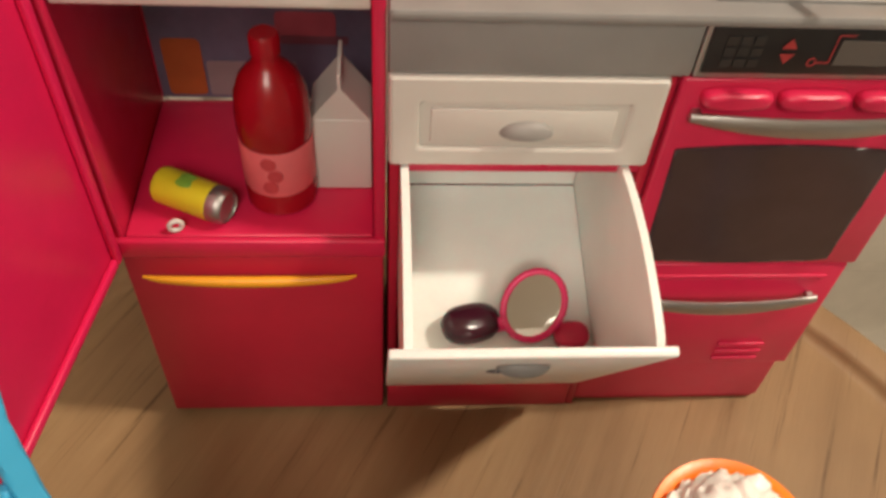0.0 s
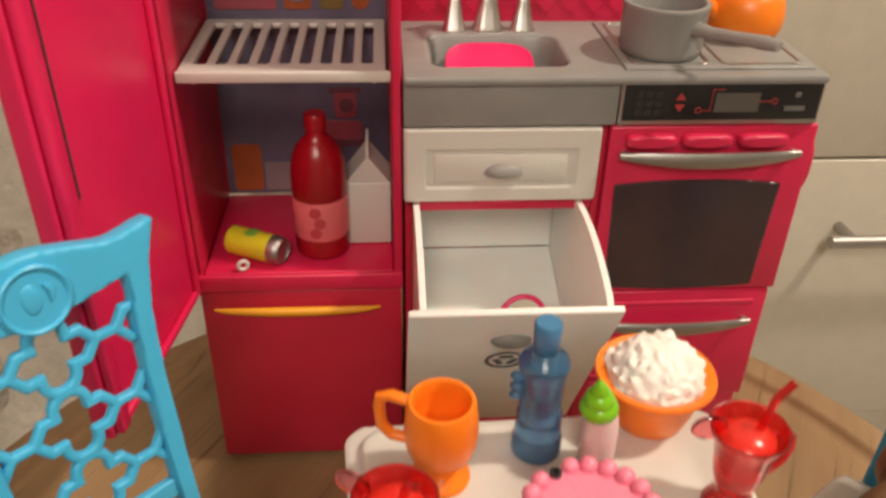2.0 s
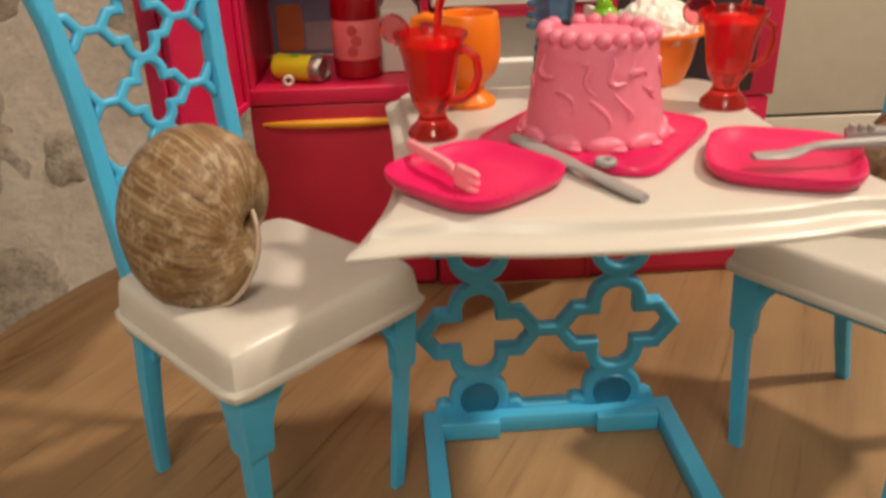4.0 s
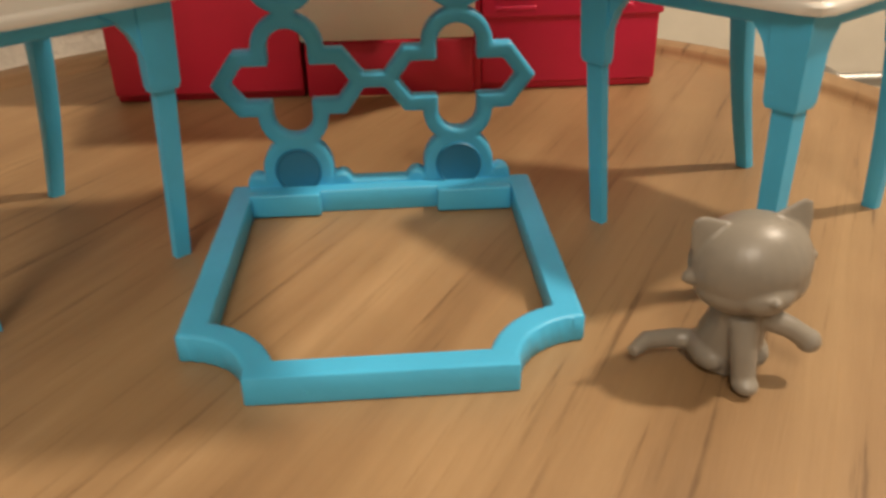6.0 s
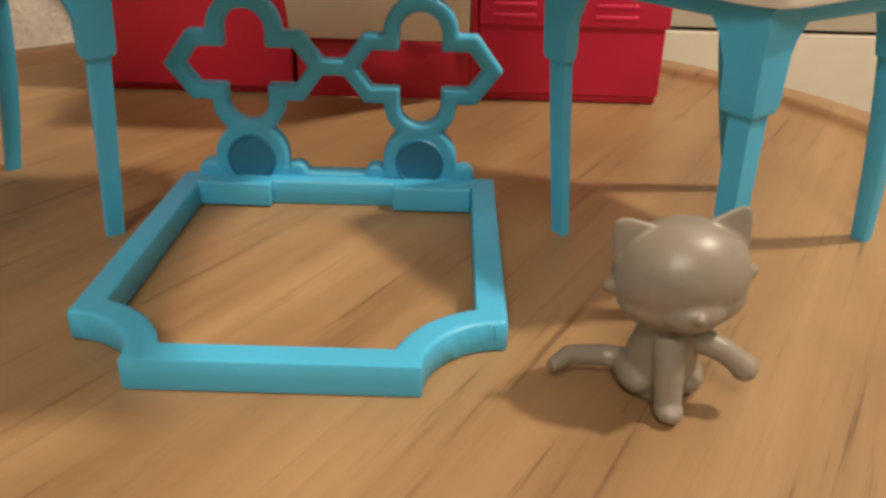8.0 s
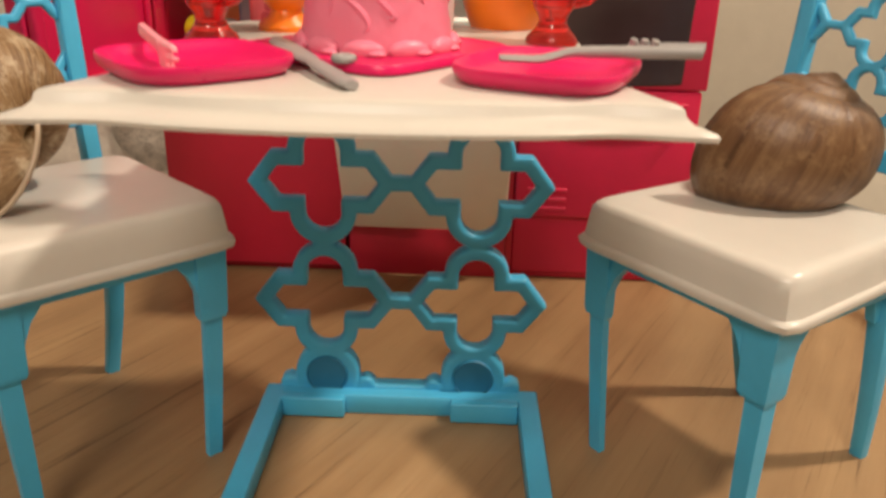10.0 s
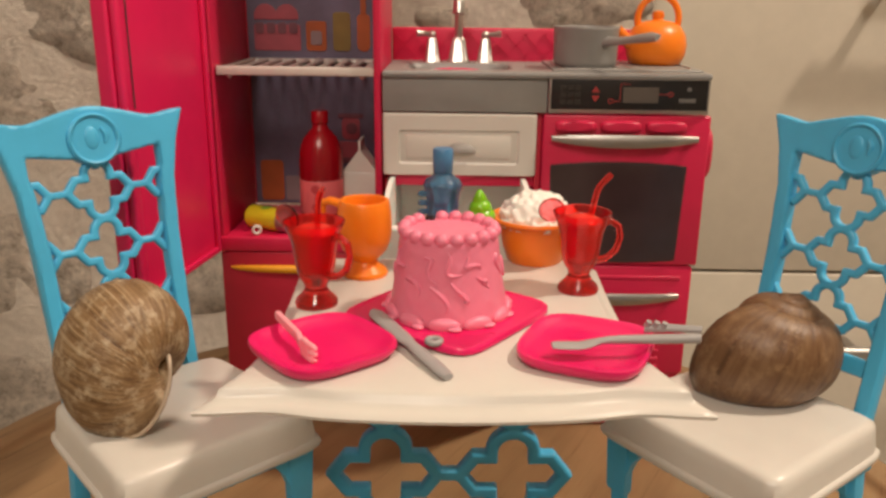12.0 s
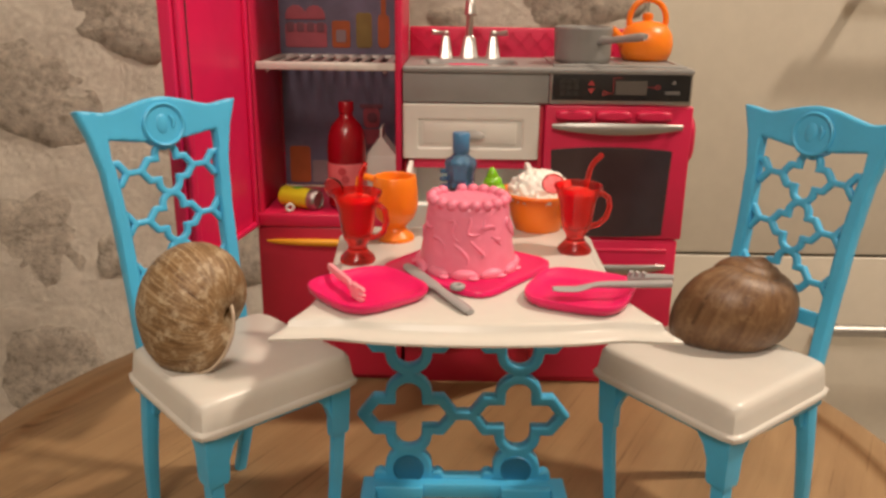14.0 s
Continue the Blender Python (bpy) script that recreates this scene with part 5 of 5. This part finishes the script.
    part("kettle_body", Shape().lathe([(0.0105, 0.0), (0.0120, 0.0006), (0.0138, 0.0042), (0.0144, 0.0088), (0.0136, 0.0138), (0.0110, 0.0178), (0.0070, 0.0200), (0.0030, 0.0206), (0.0024, 0.0214), (0.0030, 0.0226), (0.0026, 0.0246), (0.0001, 0.0252)], 40, None, True, False), ORANGE, k)
    part("handle", Shape().tube([(0.0098 * math.cos(q), 0, 0.0212 + 0.0108 * math.sin(q)) for q in [math.radians(-28 + 236 * i / 20) for i in range(21)]], 0.0016, 10), ORANGE, k)
    part("spout", Shape().tube([(-0.0095, -0.0020, 0.0085), (-0.0140, -0.0032, 0.0105), (-0.0172, -0.0040, 0.0140), (-0.0196, -0.0046, 0.0165)], [0.0038, 0.0030, 0.0024, 0.0021], 12), ORANGE, k)
    whole("toy_sink_dish", Shape().loft([ring(40, 0.0165 * q, 0.0125 * q, 3.4, z) for q, z in ((0.7, 0.0), (0.9, 0.0020), (1.0, 0.0032), (0.97, 0.0038), (0.8, 0.0028), (0.6, 0.0022))]), HOT, "hot pink toy dish propped in the grey sink", "toy plate", pose(0.0323, 0.0300, 0.1660, 22, 0, -4))

    # in the tilted bin
    mm = thing("toy_hand_mirror", look((0.0440, -0.0125, 0.0812), (0.0599, 0.0360, 0.0192), -15), "pink toy hand mirror lying in the white bin", "toy mirror")
    part("mirror_frame", Shape().tube([(0.0088 * math.cos(q), 0.0108 * math.sin(q), 0) for q in [2 * math.pi * i / 32 for i in range(33)]], 0.0011, 10), HOT, mm)
    part("mirror_glass", Shape().loft([ring(36, 0.0084, 0.0104, 2, z) for z in (-0.0004, 0.0002)]), MIRROR, mm)
    part("handle", Shape().tube([(-0.0050, -0.0090, -0.0003), (-0.0085, -0.0120, -0.0012), (-0.0125, -0.0130, -0.0020)], [0.0026, 0.0024, 0.0018], 10, None, 0.6), HOT, mm)
    whole("toy_brush", Shape().loft([ring(28, 0.0094 * q, 0.0060 * q, 2.6, z) for q, z in ((0.7, 0.0), (1.0, 0.0015), (1.0, 0.0045), (0.8, 0.0062), (0.4, 0.0068))]), plastic("dark_plum_plastic", (0.040, 0.006, 0.014), 0.15), "glossy dark plum toy brush in the bin", "toy brush", pose(0.0243, -0.0150, 0.0735, 14, 10, 20))
    whole("toy_cup", Shape().loft([ring(24, 0.0052 * q, 0.0042 * q, 2.6, z) for q, z in ((0.8, 0.0), (1.0, 0.0012), (1.0, 0.0040), (0.7, 0.0052))]), PINK, "small red toy lid in the corner of the bin", "toy cup", pose(0.0555, -0.0185, 0.0724, 15, 0, 0))


build_kitchen_things()


# ---- empty shells on the seats and the figurine ----
def shell_mesh(name, mat, height, spread, w, turns):
    """A coiled shell: a tube that widens as it winds down from the apex, on local +z. Returns the mesh and the rim of its mouth."""
    n, nc = 40, 32
    nt = n * turns
    verts, uvs, faces = [], [], []
    for i in range(nt + 1):
        th = -2 * math.pi * (nt - i) / n
        g = w ** (th / (2 * math.pi))
        for j in range(nc):
            a = 2 * math.pi * j / nc
            r = spread * g + 0.50 * g * math.cos(a)
            z = -height * g + 0.60 * g * math.sin(a)
            k = 1 + 0.014 * noise.noise(Vector((i * 0.45, 0.2 * j, 3))) + 0.004 * math.sin(i * 2.1)
            verts.append((r * k * math.cos(th), -r * k * math.sin(th), z))
            uvs.append((i / n, math.cos(a) * 0.5 + 0.5))
    for i in range(nt):
        for j in range(nc):
            q = (j + 1) % nc
            faces.append((i * nc + j, i * nc + q, (i + 1) * nc + q, (i + 1) * nc + j))
    faces.append(tuple(nt * nc + j for j in range(nc)))
    me = bpy.data.meshes.new(name)
    me.from_pydata(verts, [], faces)
    me.polygons.foreach_set("use_smooth", [True] * (len(faces) - 1) + [False])
    layer = me.uv_layers.new(name="UVMap")
    for lp in me.loops:
        layer.data[lp.index].uv = uvs[lp.vertex_index]
    me.materials.append(mat)
    bm = bmesh.new()
    bm.from_mesh(me)
    bmesh.ops.recalc_face_normals(bm, faces=bm.faces[:])
    bm.to_mesh(me)
    bm.free()
    return me, verts[nt * nc:]


def place_shell(made, apex, mouth, size, sink, centre, label, lip=True):
    """Turns the shell's apex and the opening of its mouth the given ways, scales it to its width, depth and height, and sets it down flat on the seat."""
    me, rim = made
    way = Vector(mouth).normalized()
    lean = Vector(apex).normalized().to_track_quat("Z", "Y").to_matrix().to_4x4()
    mid = Vector((0, -1, 0))
    best = max(range(0, 360, 5), key=lambda a: (lean @ pose(0, 0, 0, 0, 0, a) @ mid).dot(way))
    rot = lean @ pose(0, 0, 0, 0, 0, best)
    pts = [rot @ v.co for v in me.vertices]
    lo = [min(p[k] for p in pts) for k in range(3)]
    hi = [max(p[k] for p in pts) for k in range(3)]
    sc = [size[k] / (hi[k] - lo[k]) for k in range(3)]
    grow = Matrix.Diagonal((*sc, 1)) @ Matrix.Translation([-(lo[0] + hi[0]) / 2, -(lo[1] + hi[1]) / 2, -lo[2]]) @ rot
    me.transform(grow)
    for v in me.vertices:
        v.co.z = max(v.co.z - sink, 0.0)
    ob = new("spiral_shell", me)
    ob.matrix_basis = pose(*centre)
    tagged(ob, label, "shell", "shells on the seats")
    ring_pts = [grow @ Vector(p) for p in rim]
    ring_pts = [(p.x, p.y, max(p.z - sink, 0.0006)) for p in ring_pts]
    if lip:
        part("shell_lip", Shape().tube(ring_pts + ring_pts[:1], 0.0007, 8), plastic("shell_lip_white", (0.46, 0.36, 0.26), 0.45), ob, "pale worn lip round the mouth")
    return ob


place_shell(shell_mesh("spiral_shell", SHELL_PALE, 0.46, 0.27, 1.9, 5), (-0.72, 0.66, 0.22), (0.60, 0.45, -0.66), (0.0390, 0.0400, 0.0470), 0.0035, (-0.0700, -0.1405, 0.0803), "large tan mottled spiral shell resting on a white seat")
place_shell(shell_mesh("spiral_shell", SHELL_BROWN, 0.78, 0.30, 1.9, 5), (0.30, -0.05, 0.95), (-0.30, 0.95, -0.10), (0.0510, 0.0370, 0.0405), 0.0060, (0.1376, -0.1176, 0.0803), "smooth brown spiral shell lying on a white seat", False)


def build_figurine():
    s = Shape()
    H = pose(0, 0, 0.0262, 0, -6, 0)
    s.ball((0, 0, 0), 0.0103, 24, H, (1.17, 0.98, 0.97))
    s.ball((0.0, -0.0068, -0.0040), 0.0046, 16, H, (1.25, 0.90, 0.80))
    s.ball((0.0, -0.0010, -0.0036), 0.0094, 18, H, (1.22, 0.90, 0.66))
    s.ball((0.0, -0.0112, -0.0034), 0.0010, 8, H)
    for sx in (-1, 1):
        s.ball((sx * 0.0112, 0.0, -0.0012), 0.0024, 10, H, (1.15, 0.7, 0.75))
        ear = []
        for q in range(6):
            u = q / 5
            wide = 0.0042 * (1 - u) ** 0.8 + 0.0007
            ear.append([(sx * (0.0070 + 0.0042 * u) + wide * math.cos(a), 0.0012 * math.sin(a) * (1.2 - u), 0.0055 + 0.0058 * u - 0.6 * sx * wide * math.cos(a)) for a in [2 * math.pi * i / 12 for i in range(12)]])
        s.loft(ear, m=H)
        s.ball((sx * 0.0046, 0.0035, 0.0036), 0.0042, 12, None, (0.9, 1.5, 0.85))
    s.tube([(0, 0.004, 0.0008), (0, 0.003, 0.007), (0, 0.001, 0.013), (0, 0, 0.0205)], [0.0064, 0.0068, 0.0058, 0.0048], 18)
    s.tube([(-0.0012, -0.0030, 0.0150), (-0.0012, -0.0055, 0.0085), (-0.0010, -0.0066, 0.0026)], [0.0031, 0.0027, 0.0025], 12)
    s.ball((-0.0010, -0.0074, 0.0021), 0.0027, 10, None, (1, 1.2, 0.78))
    s.tube([(0.0034, -0.002, 0.0145), (0.0085, -0.004, 0.0125), (0.0118, -0.005, 0.0102)], [0.0027, 0.0023, 0.0023], 12)
    s.ball((0.0124, -0.0052, 0.0096), 0.0026, 10)
    s.tube([(-0.002, 0.006, 0.0036), (-0.010, 0.008, 0.0040), (-0.0165, 0.007, 0.0048), (-0.0205, 0.004, 0.0042)], [0.0026, 0.0022, 0.0020, 0.0014], 10)
    ob = whole("toy_figurine", s, FIGURINE, "small smooth grey plastic seated figurine on the wood", "figurine", pose(0.1066, -0.1977, 0.0002, 0, 0, 5) @ Matrix.Scale(0.99, 4))
    skin = ob.modifiers.new("skin", "REMESH")
    skin.mode, skin.voxel_size, skin.use_smooth_shade = "VOXEL", 0.00045, True
    soft = ob.modifiers.new("soft", "SMOOTH")
    soft.factor, soft.iterations = 0.5, 4


build_figurine()
